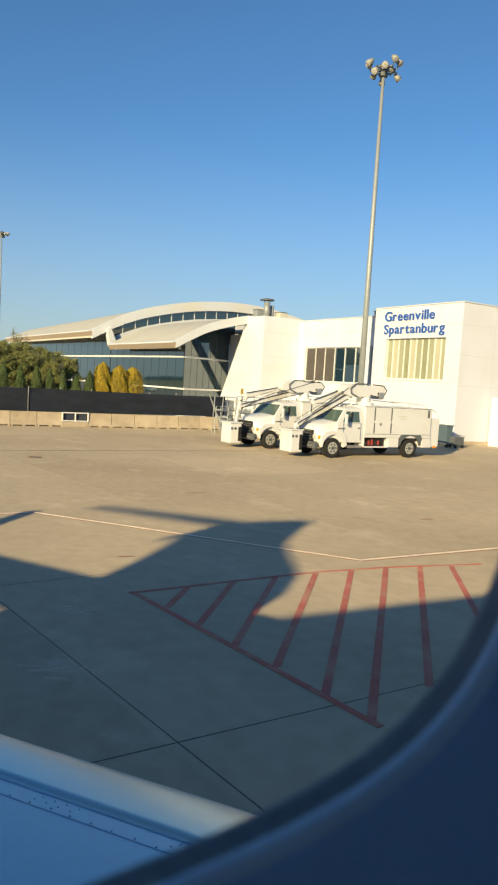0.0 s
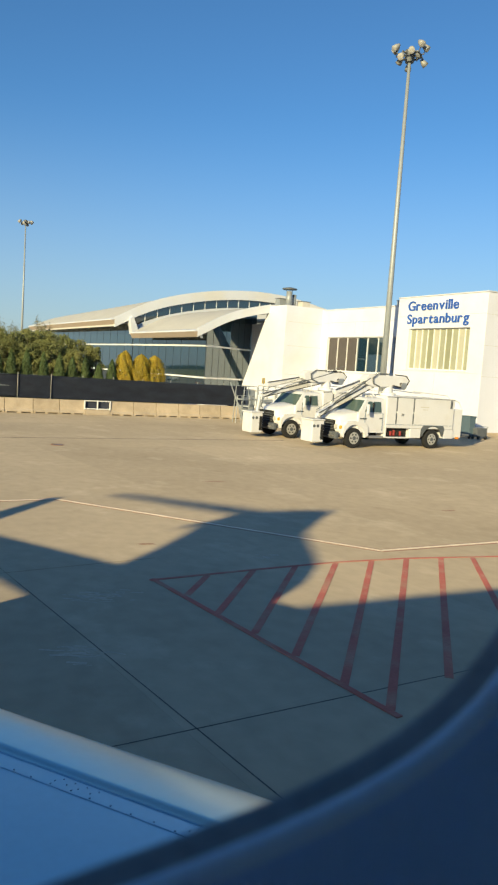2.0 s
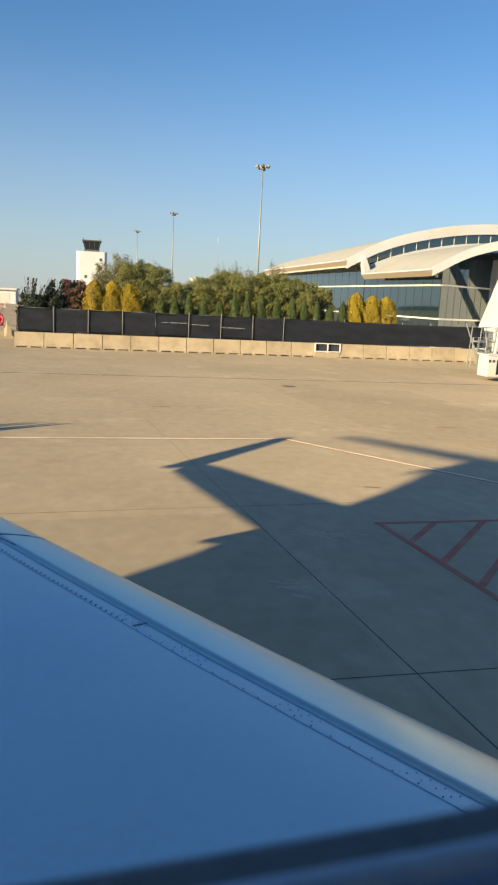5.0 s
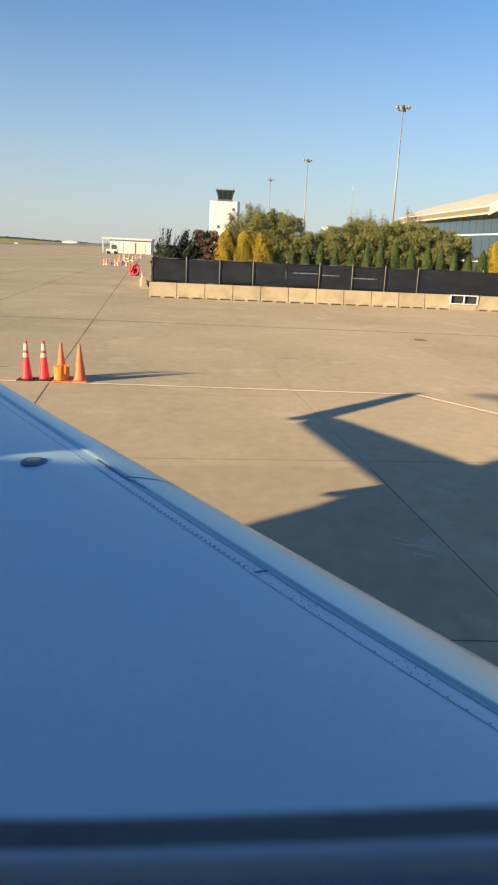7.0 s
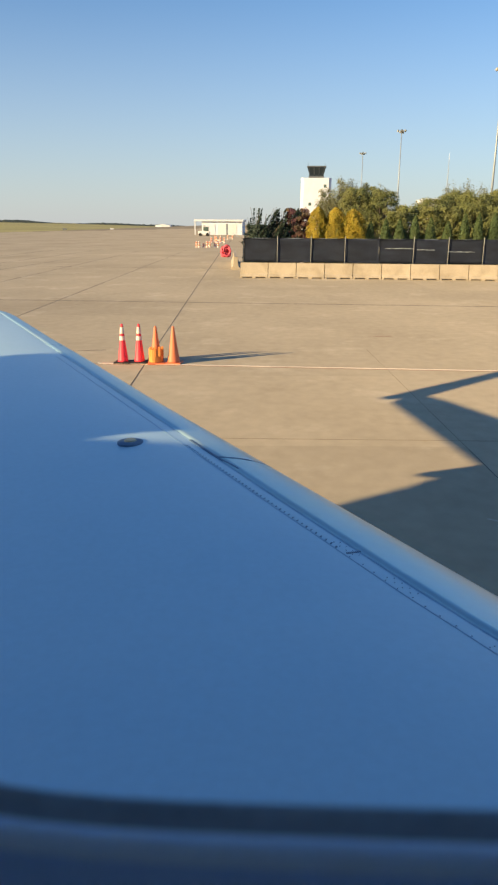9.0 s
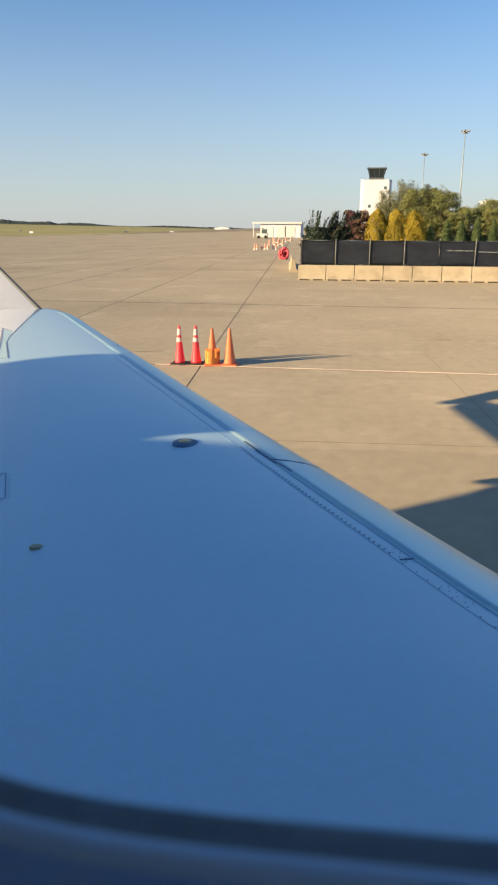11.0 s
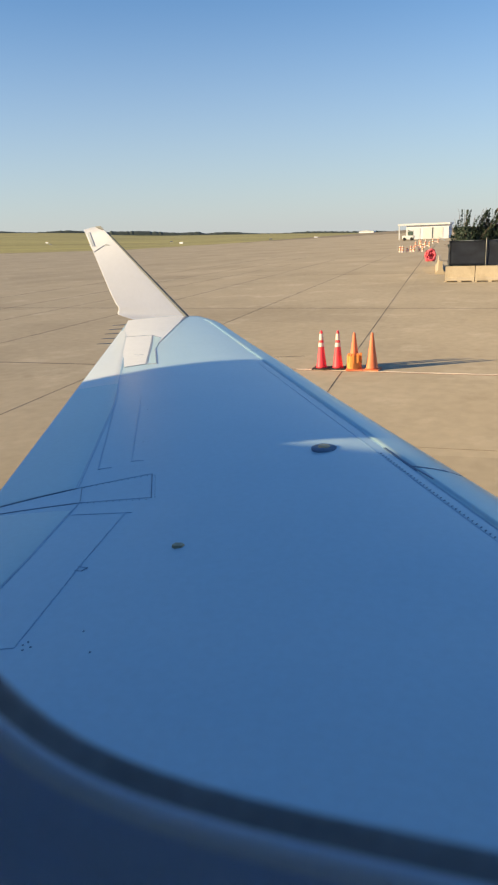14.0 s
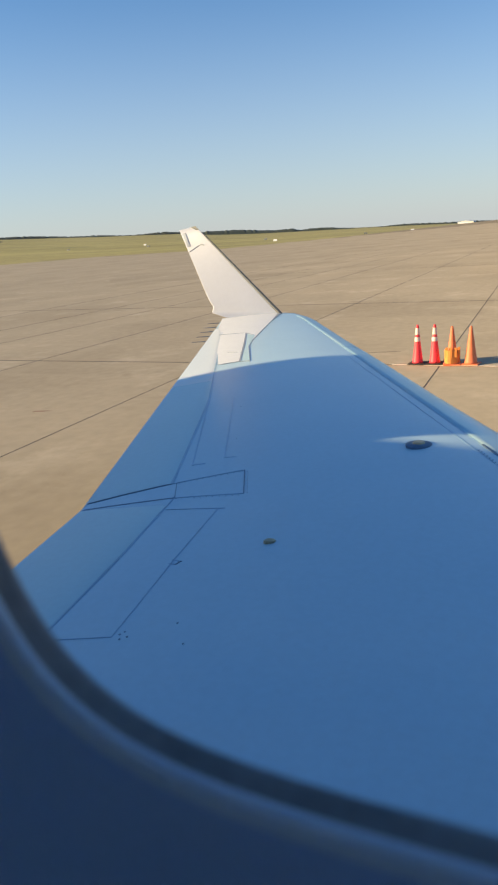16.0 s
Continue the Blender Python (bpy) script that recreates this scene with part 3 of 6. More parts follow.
def oval(grow, n, count=96):
    """The window's rounded outline, grown outwards, at a depth."""
    out = []
    for k in range(count):
        t = 2 * math.pi * k / count
        c, s = math.cos(t), math.sin(t)
        out.append(Vector(((WIN_A + grow) * math.copysign(abs(c) ** (2 / WIN_P), c), n, WIN_Z + (WIN_B + grow) * math.copysign(abs(s) ** (2 / WIN_P), s))))
        out[-1].z += 0.1245 * out[-1].x  # the cabin sits nose-up
        out[-1].x += WIN_X
    return out


part("window_seal", loft([oval(0.11, WIN_N + 0.065), oval(0.055, WIN_N + 0.03), oval(0.006, WIN_N + 0.004), oval(0.0, WIN_N + 0.001), oval(0.0010, WIN_N - 0.001), oval(0.0024, WIN_N - 0.0048)]), seal_rubber, plane, "black rubber seal round the cabin window", smooth=True)
surround = part("window_surround", loft([oval(g, WIN_N - d) for g, d in ((0.0072, 0.0085), (0.010, 0.0089), (0.016, 0.0095), (0.03, 0.0106), (0.05, 0.0122), (0.08, 0.015), (0.25, 0.029))]), cabin_plastic, plane, "dark blue-grey moulded plastic window surround, unlit", smooth=True)
# the rounded lip carries a painted highlight along the seal
part("inner_lip", loft([oval(g, WIN_N - d) for g, d in ((0.0024, 0.0048), (0.0026, 0.0058), (0.0031, 0.0068), (0.0041, 0.0076), (0.0056, 0.0082), (0.0072, 0.0085))]), lit_lip_plastic, surround, "rounded inner lip, its sky highlight put into a paler colour", smooth=True)
# cabin lining that closes the space behind the camera
bm = bmesh.new()
rows = []
xs = sorted({-4.2, -0.41, 0.41, 3.0, *OPEN, *[x + 0.34 for x in OPEN]})
for x in xs:
    rows.append([bm.verts.new((x, FUS_Y + 1.22 * math.cos(2 * math.pi * k / ring_n), FUS_Z + 1.22 * math.sin(2 * math.pi * k / ring_n))) for k in range(ring_n)])
for i, (a, b) in enumerate(zip(rows, rows[1:])):
    for k in range(ring_n):
        mid = 2 * math.pi * (k + 0.5) / ring_n
        high = abs(FUS_Z + 1.22 * math.sin(mid) - WIN_Z)
        if -0.42 < xs[i] < 0.40 and high < 0.45 and math.cos(mid) > 0:
            continue
        if math.cos(mid) < 0 and high < 0.27 and xs[i] in OPEN:
            continue
        bm.faces.new((a[k], a[(k + 1) % ring_n], b[(k + 1) % ring_n], b[k]))
bm.faces.new(rows[0]), bm.faces.new(rows[-1][::-1])
part("cabin_lining", bm, cabin_plastic, plane, "grey cabin lining", smooth=True)

# small things on the wing's skin, laid 2 mm proud
def ribbon(points, width, mat=seam_dark, name="seam", lift=0.0025):
    """A thin line of sealant that follows the wing's upper skin."""
    pts = []
    for (x0, y0), (x1, y1) in zip(points, points[1:]):
        n = max(1, int(math.hypot(x1 - x0, y1 - y0) / 0.12))
        pts += [(x0 + (x1 - x0) * k / n, y0 + (y1 - y0) * k / n) for k in range(n)]
    pts.append(points[-1])
    rings = []
    for i, (x, y) in enumerate(pts):
        d = Vector(pts[min(i + 1, len(pts) - 1)]) - Vector(pts[max(i - 1, 0)])
        d = Vector((-d.y, d.x)).normalized() * width / 2
        l, r = skin(x - d.x, y - d.y), skin(x + d.x, y + d.y)
        up = Vector((0, 0, lift))
        rings.append([l, l + up, r + up, r])
    return part(name, loft(rings, closed=True, caps=True), mat, wing)


def dots(points, r, name="fastener", lift=0.002):
    """Small round heads on the skin, joined into one part."""
    bm = bmesh.new()
    for x, y in points:
        c = skin(x, y) + Vector((0, 0, lift))
        ring = [bm.verts.new(c + Vector((r * math.cos(k * math.pi / 3), r * math.sin(k * math.pi / 3), 0))) for k in range(6)]
        low = [bm.verts.new(v.co - Vector((0, 0, lift))) for v in ring]
        bm.faces.new(ring)
        for k in range(6):
            bm.faces.new((low[k], low[(k + 1) % 6], ring[(k + 1) % 6], ring[k]))
    return tagged(part(name, bm, seam_dark, wing), "row of small dark fastener heads", kind="stuff")


def behind_edge(y, d):
    return (lead(y) - d, y)


# step behind the bare leading edge, and the fastener line that runs beside it
ribbon([behind_edge(y, 0.392) for y in (0.3, 1.5, 3.0, 5.0, 7.0, 8.3)], 0.004, seam_soft, lift=0.0012)
ribbon([behind_edge(y, 0.462) for y in (0.3, 1.5, 2.5, 4.2, 5.6)], 0.003, seam_soft, lift=0.0012)
random.seed(3)
dots([behind_edge(y, 0.452 + random.uniform(-0.004, 0.004)) for y in [0.9 + 0.05 * k for k in range(27)]], 0.0024)
dots([behind_edge(y + dx, 0.452 - dy) for y in [2.27 + 0.026 * k for k in range(42)] for dx, dy in ((0, 0), (0.006, 0.006))], 0.0034)
dots([behind_edge(y, d) for y0 in (1.62, 1.30, 2.22, 1.98) for y in (y0, y0 + 0.03, y0 + 0.06, y0 + 0.09) for d in (0.41, 0.432)], 0.0018)
dots([(0.42 + 0.008 * i - 0.002 * j, 1.80 + 0.012 * i + 0.022 * j) for i in range(12) for j in range(2)], 0.003)
ribbon([(-0.03, 2.227), (0.03, 2.255)], 0.008)
ribbon([(-0.673, 3.173), (-0.60, 3.181), (-0.52, 3.184), (-0.44, 3.184)], 0.013, lift=0.005)
ribbon([(-0.54, 3.03), (-0.667, 3.174), (-0.86, 3.43)], 0.012, lift=0.004)
# flap track gap, flap hinge lines, spoiler and aileron joints
ribbon([(-2.95, 2.796), (-2.449, 2.97)], 0.0062)
ribbon([(-2.915, 2.719), (-2.29, 2.785)], 0.007)
ribbon([(-2.449, 2.97), (-2.035, 3.095)], 0.0025, seam_soft)
ribbon([(-2.035, 3.095), (-1.854, 2.795)], 0.0038)
ribbon([(-1.854, 2.795), (-2.29, 2.785)], 0.0025, seam_soft)
ribbon([(-2.42, 2.981), (-2.29, 2.79)], 0.0026)
dots([(-2.02 + 0.165 * k / 9 + 0.02, 3.07 - 0.27 * k / 9) for k in range(10)] + [(-2.40 + 0.035 * k, 2.975 + 0.0096 * k) for k in range(11)] + [(-2.27 + 0.04 * k, 2.776) for k in range(11)], 0.0026)
ribbon([(-5.2, 7.6), (-3.287, 4.554), (-2.449, 2.985)], 0.0035, seam_soft)
ribbon([(-2.29, 2.78), (-2.12, 2.2), (-1.93, 1.45)], 0.0035, seam_soft)
ribbon([(-2.237, 2.644), (-1.86, 2.633)], 0.0026, seam_soft)
ribbon([(-1.90, 2.637), (-1.781, 2.116), (-1.63, 1.573), (-1.886, 1.529)], 0.0020, seam_soft)
ribbon([(-1.795, 2.13), (-1.735, 2.118), (-1.745, 2.092), (-1.79, 2.10)], 0.0020, seam_soft)
ribbon([(-1.735, 2.12), (-1.747, 2.092)], 0.005)
ribbon([(-3.287, 4.554), (-2.486, 3.22), (-2.40, 3.235)], 0.0035, seam_soft)
ribbon([(-3.049, 4.558), (-2.307, 3.301), (-2.22, 3.30)], 0.0022, seam_soft)
dots([(-1.608, 1.592), (-1.566, 1.583), (-1.585, 1.565), (-1.60, 1.61), (-1.422, 1.683), (-1.313, 1.572), (-2.82, 4.295), (-2.422, 3.612)], 0.0042)
# flaps and aileron: the weathered rear of the wing behind the hinge line, 2 mm proud
def rear_panel(name, ys, hinge, label, slant=0.0, mat=flap_paint):
    rings = []
    for k, y in enumerate(ys):
        x0, x1 = hinge(y), trail(y - (slant if k == 0 else 0)) + 0.01
        rings.append([skin(x0 - 0.004 + (x1 - x0) * q, y - (slant * q if k == 0 else 0)) + Vector((0, 0, 0.0005 + 0.0028 * min(1.0, q / 0.06))) for q in (0, 0.012, 0.06, 0.2, 0.4, 0.6, 0.8, 1.0)])
    return part(name, loft(rings, closed=False), mat, wing, label, smooth=True)


rear_panel("flap", (1.0, 1.45, 1.8, 2.2, 2.5, 2.70), lambda y: float(np.interp(y, (1.45, 2.2, 2.78), (-1.94, -2.13, -2.30))), "weathered pale blue flap")
rear_panel("flap", (2.975, 3.1, 3.4, 3.8, 4.2, 4.6, 5.0, 5.18), lambda y: float(np.interp(y, (2.985, 4.554, 7.6), (-2.46, -3.30, -5.2))), "weathered pale blue flap", 0.175)
rear_panel("aileron", (5.182, 5.5, 5.9, 6.3, 6.7, 7.1, 7.5, 7.9), lambda y: float(np.interp(y, (4.554, 7.6, 7.9), (-3.30, -5.2, -5.45))), "pale weathered aileron", mat=aileron_paint)
# white-painted blend at the winglet's root, and the white hatch behind it
def skin_patch(name, left, right, mat, label="", lift=0.0022, steps=10):
    """A thin sheet on the wing's skin between two lines of (x, y)."""
    rings = []
    for k in range(steps + 1):
        u = k / steps
        a, b = [(float(np.interp(u, np.linspace(0, 1, len(line)), [p[0] for p in line])), float(np.interp(u, np.linspace(0, 1, len(line)), [p[1] for p in line]))) for line in (left, right)]
        rings.append([skin(a[0] + (b[0] - a[0]) * q, a[1] + (b[1] - a[1]) * q) + Vector((0, 0, lift)) for q in (0, 0.25, 0.5, 0.75, 1.0)])
    return part(name, loft(rings, closed=False), mat, wing, label, smooth=True)


skin_patch("tip_blend", [(-5.92, 8.68), (-5.76, 8.40), (-5.56, 8.05), (-5.35, 7.72), (-5.15, 7.40)], [(-4.98, 8.68), (-4.76, 8.15), (-4.56, 7.62), (-4.40, 7.18), (-4.25, 6.78)], tip_white, "white painted blend into the winglet")
skin_patch("blend_edge", [(-4.98, 8.66), (-4.76, 8.15), (-4.56, 7.62), (-4.40, 7.18), (-4.20, 6.66)], [(-4.90, 8.60), (-4.70, 8.02), (-4.50, 7.49), (-4.34, 7.06), (-4.17, 6.60)], lamp_grey, "grey sealed edge of the white blend", 0.0026)
skin_patch("tip_hatch", [(-5.15, 7.42), (-4.60, 6.60), (-4.03, 5.78)], [(-4.66, 7.31), (-4.24, 6.58), (-3.80, 5.80)], tip_white, "white access hatch behind the winglet", 0.003)
skin_patch("tip_hatch", [(-4.63, 7.29), (-4.21, 6.56), (-3.78, 5.79)], [(-4.40, 7.10), (-4.12, 6.52), (-3.65, 5.77)], flap_paint, "pale narrow hatch beside it", 0.003)
ribbon([(-4.65, 7.30), (-4.22, 6.57), (-3.79, 5.80)], 0.016, lamp_grey, lift=0.006)
ribbon([(-5.13, 7.43), (-4.66, 7.31), (-4.42, 7.10)], 0.008, lamp_grey, lift=0.006)
ribbon([(-4.03, 5.785), (-3.79, 5.80), (-3.65, 5.765), (-4.12, 6.50)], 0.006, lamp_grey, lift=0.006)
ribbon([(-4.26, 6.30), (-4.10, 6.24)], 0.006, lamp_grey, lift=0.006)
# navigation lamp lens in the skin, and a small filler fitting
c = skin(-1.161, 3.375)
lens = part("skin_lamp", tube([c - Vector((0, 0, 0.03)), c + Vector((0, 0, 0.006)), c + Vector((0, 0, 0.012))], [0.066, 0.066, 0.05], 24), seam_dark, wing, "dark round lens set in the wing")
part("lens_core", tube([c + Vector((0, 0, 0.010)), c + Vector((0, 0, 0.018))], [0.035, 0.025], 16), bronze, lens)
c = skin(-1.406, 2.29)
part("fitting", prism([(c.x - 0.024, c.y - 0.014), (c.x - 0.007, c.y - 0.021), (c.x + 0.021, c.y - 0.012), (c.x + 0.024, c.y + 0.009), (c.x + 0.006, c.y + 0.02), (c.x - 0.02, c.y + 0.014)], (c.z - 0.01, c.z + 0.010), "z", bevel=0.003), bronze, wing, "small bronze fitting on the wing")
# static wicks trailing from the tip
for k, y in enumerate((7.2, 7.5, 7.8, 8.1, 8.4)):
    p = Vector((trail(y), y, wing_z(y, 1.0)))
    part("static_wick", tube([p + Vector((0.02, 0, -0.004)), p + Vector((-0.22, 0.0, -0.02))], [0.006, 0.003], 6), seam_dark, wing)
# erosion strip down the winglet's front, and a lamp panel near its top
f0, f1 = FOOT_F, TOP_F
part("winglet_edge", tube([f0.lerp(f1, u) + Vector((0.004, 0, 0)) for u in (0.04, 0.3, 0.6, 0.9)], [0.028, 0.024, 0.018, 0.012], 10), dark_grey, winglet, "dark grey erosion strip")
def on_winglet(u, q, lift=0.0):
    """A place on the winglet's inner face: u up its height, q back along its chord."""
    front, back = FOOT_F.lerp(TOP_F, u), FOOT_B.lerp(TOP_B, u)
    ch = front - back
    return front - ch * q - Vector((0, 0.91, -0.41)) * (0.011 * ch.length * math.sqrt(q) * (1 - q) * 2.6 + lift)


def winglet_patch(name, corners, mat, label=""):
    """A thin plate on the winglet's face, between four (u, q) corners."""
    rings = [[on_winglet(u, q, -0.004) for u, q in corners], [on_winglet(u, q, 0.008) for u, q in corners]]
    return part(name, loft(rings, caps=True), mat, winglet, label)


winglet_patch("winglet_lamp", ((0.955, 0.74), (0.955, 0.92), (0.80, 0.95), (0.80, 0.84)), lamp_grey, "grey lamp strip near the winglet's rear edge")
winglet_patch("winglet_seam", ((0.737, 0.98), (0.743, 0.98), (0.803, 0.50), (0.799, 0.50)), lamp_grey)
for u, q in ((0.80, 0.44), (0.795, 0.37)):
    winglet_patch("winglet_mark", ((u, q), (u + 0.012, q), (u + 0.009, q - 0.05), (u - 0.003, q - 0.05)), galvanised)
winglet_patch("winglet_cap", ((1.0, 0.30), (0.999, 0.0), (0.955, 0.0), (0.965, 0.16)), dark_grey)
# dihedral and washout: the whole wing, with all that is set in it, sinks and spreads towards the front of its root
def settle(p):
    away = p - Vector((0, 0, 3.2))
    return Vector((0, 0, 3.2)) + away / (0.913 - 0.0365 * p.y - 0.073 * p.x)


for ob in (wing, right_wing, *wing.children_recursive):
    for v in ob.data.vertices:
        v.co = settle(v.co)


# ---- barriers and screened fence along the apron's edge ----
FENCE_Y, FENCE_X0 = 42.4, -4.3
BLOCK = 1.62


def barrier_bm():
    """A concrete barrier block with a sloped foot and two slots under it."""
    l = BLOCK / 2 - 0.018
    out = [(-0.30, 0.0), (-0.30, 0.10), (-0.17, 0.24), (-0.11, 0.84), (0.11, 0.84), (0.17, 0.24), (0.30, 0.10), (0.30, 0.0)]
    bm = bmesh.new()
    cuts = [-l, -l + 0.12, -0.10, 0.10, l - 0.12, l]
    for k, (a, b) in enumerate(zip(cuts, cuts[1:])):
        o = out if k in (0, 2, 4) else [(-0.285, 0.06)] + out[1:-1] + [(0.285, 0.06)]
        prism(o, (a, b), "x", bm)
    return bm


barrier_mesh = mesh_of(barrier_bm(), "barrier", barrier_mat)
GATE_X = 13.895


def barrier(x, y, turn=0.0):
    ob = new("barrier", barrier_mesh)
    ob.matrix_basis = pose(x, y, 0, 0, 0, turn)
    return tagged(ob, "tan weathered concrete barrier block under the screened fence", "barrier", "barriers along the fence")


edges = [FENCE_X0 - 0.07 + 1.605 * k for k in range(10)]
edges += [edges[-1] + 1.53 * k for k in range(1, 10)]
for a, b in zip(edges, edges[1:]):
    if abs((a + b) / 2 - GATE_X) > 0.7:
        barrier((a + b) / 2, FENCE_Y).scale.x = (b - a) / BLOCK
for k in range(6):  # a second row stands further back beside the fence
    barrier(-5.42 - 0.19 * k, 49.5 + 1.6 * k, 96.7)
# the one opening: a black panel behind a white bar frame
frame_thing = thing("bar_frame", "white tubular bar frame before a black panel in the barriers", "barrier frame", pose(GATE_X, FENCE_Y, 0))
part("panel", box(-0.765, 0.765, -0.06, 0.06, 0.0, 0.84), screen_mat, frame_thing, "black panel")
for z in (0.32, 0.80):
    part("bar", box(-0.81, 0.81, -0.20, -0.14, z, z + 0.06, 0.008), white_metal, frame_thing)
for x in (-0.79, 0.0, 0.79):
    part("post", box(x - 0.035, x + 0.035, -0.205, -0.135, 0.0 if x == 0 else 0.3, 0.86, 0.008), white_metal, frame_thing)
part("base", prism([(-0.30, 0.0), (-0.30, 0.10), (-0.21, 0.30), (-0.07, 0.30), (-0.07, 0.0)], (-0.755, 0.755), "x"), barrier_mat, frame_thing, "low concrete foot")


def screen_bm(l, seed):
    """A sheet of fabric that sags and ripples a little between posts."""
    rnd = random.Random(seed)
    nx, nz, p = 14, 8, rnd.uniform(0, 6)
    ring = []
    for i in range(nx + 1):
        x = -l / 2 + l * i / nx
        row = []
        for j in range(nz + 1):
            z = 0.86 + (2.20 - 0.86) * j / nz - (0.03 * math.sin(math.pi * i / nx) if j == nz else 0)
            row.append(Vector((x, 0.025 * math.sin(3.1 * x + p + 0.8 * j) * math.sin(math.pi * j / nz), z)))
        ring.append(row)
    bm = loft(ring, closed=False)
    bmesh.ops.solidify(bm, geom=bm.faces[:], thickness=0.006)
    return bm


PANEL = 1.925
fence = thing("fence", "black screened chain-link fence with galvanised posts behind concrete barriers", "fence", pose(FENCE_X0, FENCE_Y + 0.42, 0))
screens = [mesh_of(screen_bm(PANEL, s), "screen", screen_mat, True) for s in range(4)]
post_mesh = mesh_of(tube([(0, 0, 0), (0, 0, 2.28), (0, 0, 2.32)], [0.021, 0.021, 0.012], 10), "post", post_mat, True)
for k in range(8):
    ob = new("screen", screens[k % 4])
    ob.matrix_basis, ob.parent = pose((k + 0.5) * PANEL + 0.1, 0.02, 0), fence
    ob = new("post", post_mesh)
    ob.matrix_basis, ob.parent = pose(k * PANEL + 0.1, -0.05 + 0.10 * (k in (0, 4)), 0), fence
# beyond the eighth post one long sheet hangs in front of the posts
for k in range(8, 15):
    ob = new("post", post_mesh)
    ob.matrix_basis, ob.parent = pose(k * PANEL + 0.1, 0.06 - 0.11 * (k == 8), 0), fence
part("screen", screen_bm(7 * PANEL - 0.15, 9), screen_mat, fence, "long black screen sheet", True, pose(11.5 * PANEL + 0.02, 0.02, 0))
# worn slits low in the fabric: solid pale strips stand for the light behind
rnd = random.Random(31)
for x0, x1, z in ((8.1, 9.7, 1.66), (9.9, 10.9, 1.60), (11.6, 13.1, 1.50)):
    n = int((x1 - x0) / 0.09)
    top = [(x0 + (x1 - x0) * k / n, z + rnd.uniform(0.006, 0.05)) for k in range(n + 1)]
    low = [(x, z - rnd.uniform(0.0, 0.02)) for x, _ in reversed(top)]
    part("torn_slit", prism(top + low, (-0.032, -0.026), "y"), galvanised, fence, "frayed slit, the light behind put in as a pale strip")
part("top_rail", tube([(0.1, 0.06, 2.17), (14 * PANEL + 0.1, 0.06, 2.15)], 0.018, 8), galvanised, fence)
part("screen", screen_bm(PANEL, 12), screen_mat, fence, "black screen of the short side", True, pose(-0.04, 0.95, 0, 0, 0, 97.0))
part("top_rail", tube([(-0.2, 0, 2.22), (-0.3 - 0.26 * 6, 6 * PANEL, 2.22)], 0.018, 8), galvanised, fence)


# ---- the terminal ----
def wall_x(name, x0, x1, y0, y1, z1, hole=None, mat=stucco, label="cream rendered terminal wall"):
    """A wall that faces -x, with one opening (y0, y1, z0, z1) right through its face."""
    bm = bmesh.new()
    if not hole:
        box(x0, x1, y0, y1, 0, z1, bm=bm)
    else:
        a, b, c, d = hole
        box(x0, x1, y0, y1, 0, c, bm=bm), box(x0, x1, y0, y1, d, z1, bm=bm)
        box(x0, x1, y0, a, c, d, bm=bm), box(x0, x1, b, y1, c, d, bm=bm)
    return tagged(part(name, bm, mat), label, "wall", kind="structure")


def window_x(name, x, y0, y1, z0, z1, panes, glass_mat, depth=0.3, label="tall window with white mullions"):
    w = tagged(new(name), label, "window", kind="structure")
    step = (y1 - y0) / panes
    for k in range(panes):
        part("pane", box(x + depth, x + depth + 0.03, y0 + k * step + 0.015, y0 + (k + 1) * step - 0.015, z0 + 0.04, z1 - 0.04), glass_mat[k % len(glass_mat)], w)
    for k in range(panes + 1):
        y = y0 + k * step
        part("mullion", box(x + depth - 0.08, x + depth + 0.05, max(y0, y - 0.022), min(y1, y + 0.022), z0, z1, 0.006), white_metal, w)
    for z in (z0, z1 - 0.06):
        part("window_frame", box(x + depth - 0.07, x + depth + 0.045, y0, y1, z, z + 0.06), white_metal, w)
    part("window_sill", box(x - 0.06, x + depth - 0.08, y0 - 0.05, y1 + 0.05, z0 - 0.07, z0 - 0.003, 0.01), white_metal, w)
    return w


wall_x("wall_sign_block", 36.21, 36.75, 33.0, 41.45, 9.3, (34.33, 40.15, 4.2, 7.08))
window_x("window_1", 36.21, 34.33, 40.15, 4.2, 7.08, 10, [blind_mat, blind_pale, blind_mat, blind_olive, blind_mat, blind_pale, blind_olive], 0.28, "wide window with pale yellow blinds and white mullions")
tagged(part("wall_front", box(36.75, 62, 33.0, 33.5, 0, 9.3), stucco), "cream rendered terminal front wall", "wall", kind="structure")
tagged(part("roof_sign_block", box(36.75, 62, 33.5, 41.45, 8.95, 9.15), soffit_mat), "flat roof of the sign block", "roof", kind="structure")
tagged(part("parapet_sign_block", box(36.15, 62.05, 32.94, 41.51, 9.303, 9.38, 0.01), roof_white), "pale metal parapet cap", "parapet", kind="structure")
tagged(part("wall_side", box(36.75, 62, 41.0, 41.45, 8.4, 9.3), stucco), "cream rendered wall above the roof", "wall", kind="structure")
wall_x("wall_mid_block", 36.40, 36.9, 41.45, 51.3, 8.8, (41.72, 50.35, 3.76, 6.56))
tagged(part("wall_mid_pier", box(36.40, 36.9, 42.06, 42.6, 3.76, 6.56), stucco), "cream rendered pier between windows", "wall", kind="structure")
window_x("window_2", 36.40, 42.6, 50.35, 3.76, 6.56, 6, [dark_glass, dark_glass, dark_glass, brown_glass, brown_glass, brown_glass], 0.22, "dark glazed window strip with white mullions")
window_x("window_7", 36.40, 41.72, 42.06, 3.76, 6.56, 1, [dark_glass], 0.22, "narrow dark slot window")
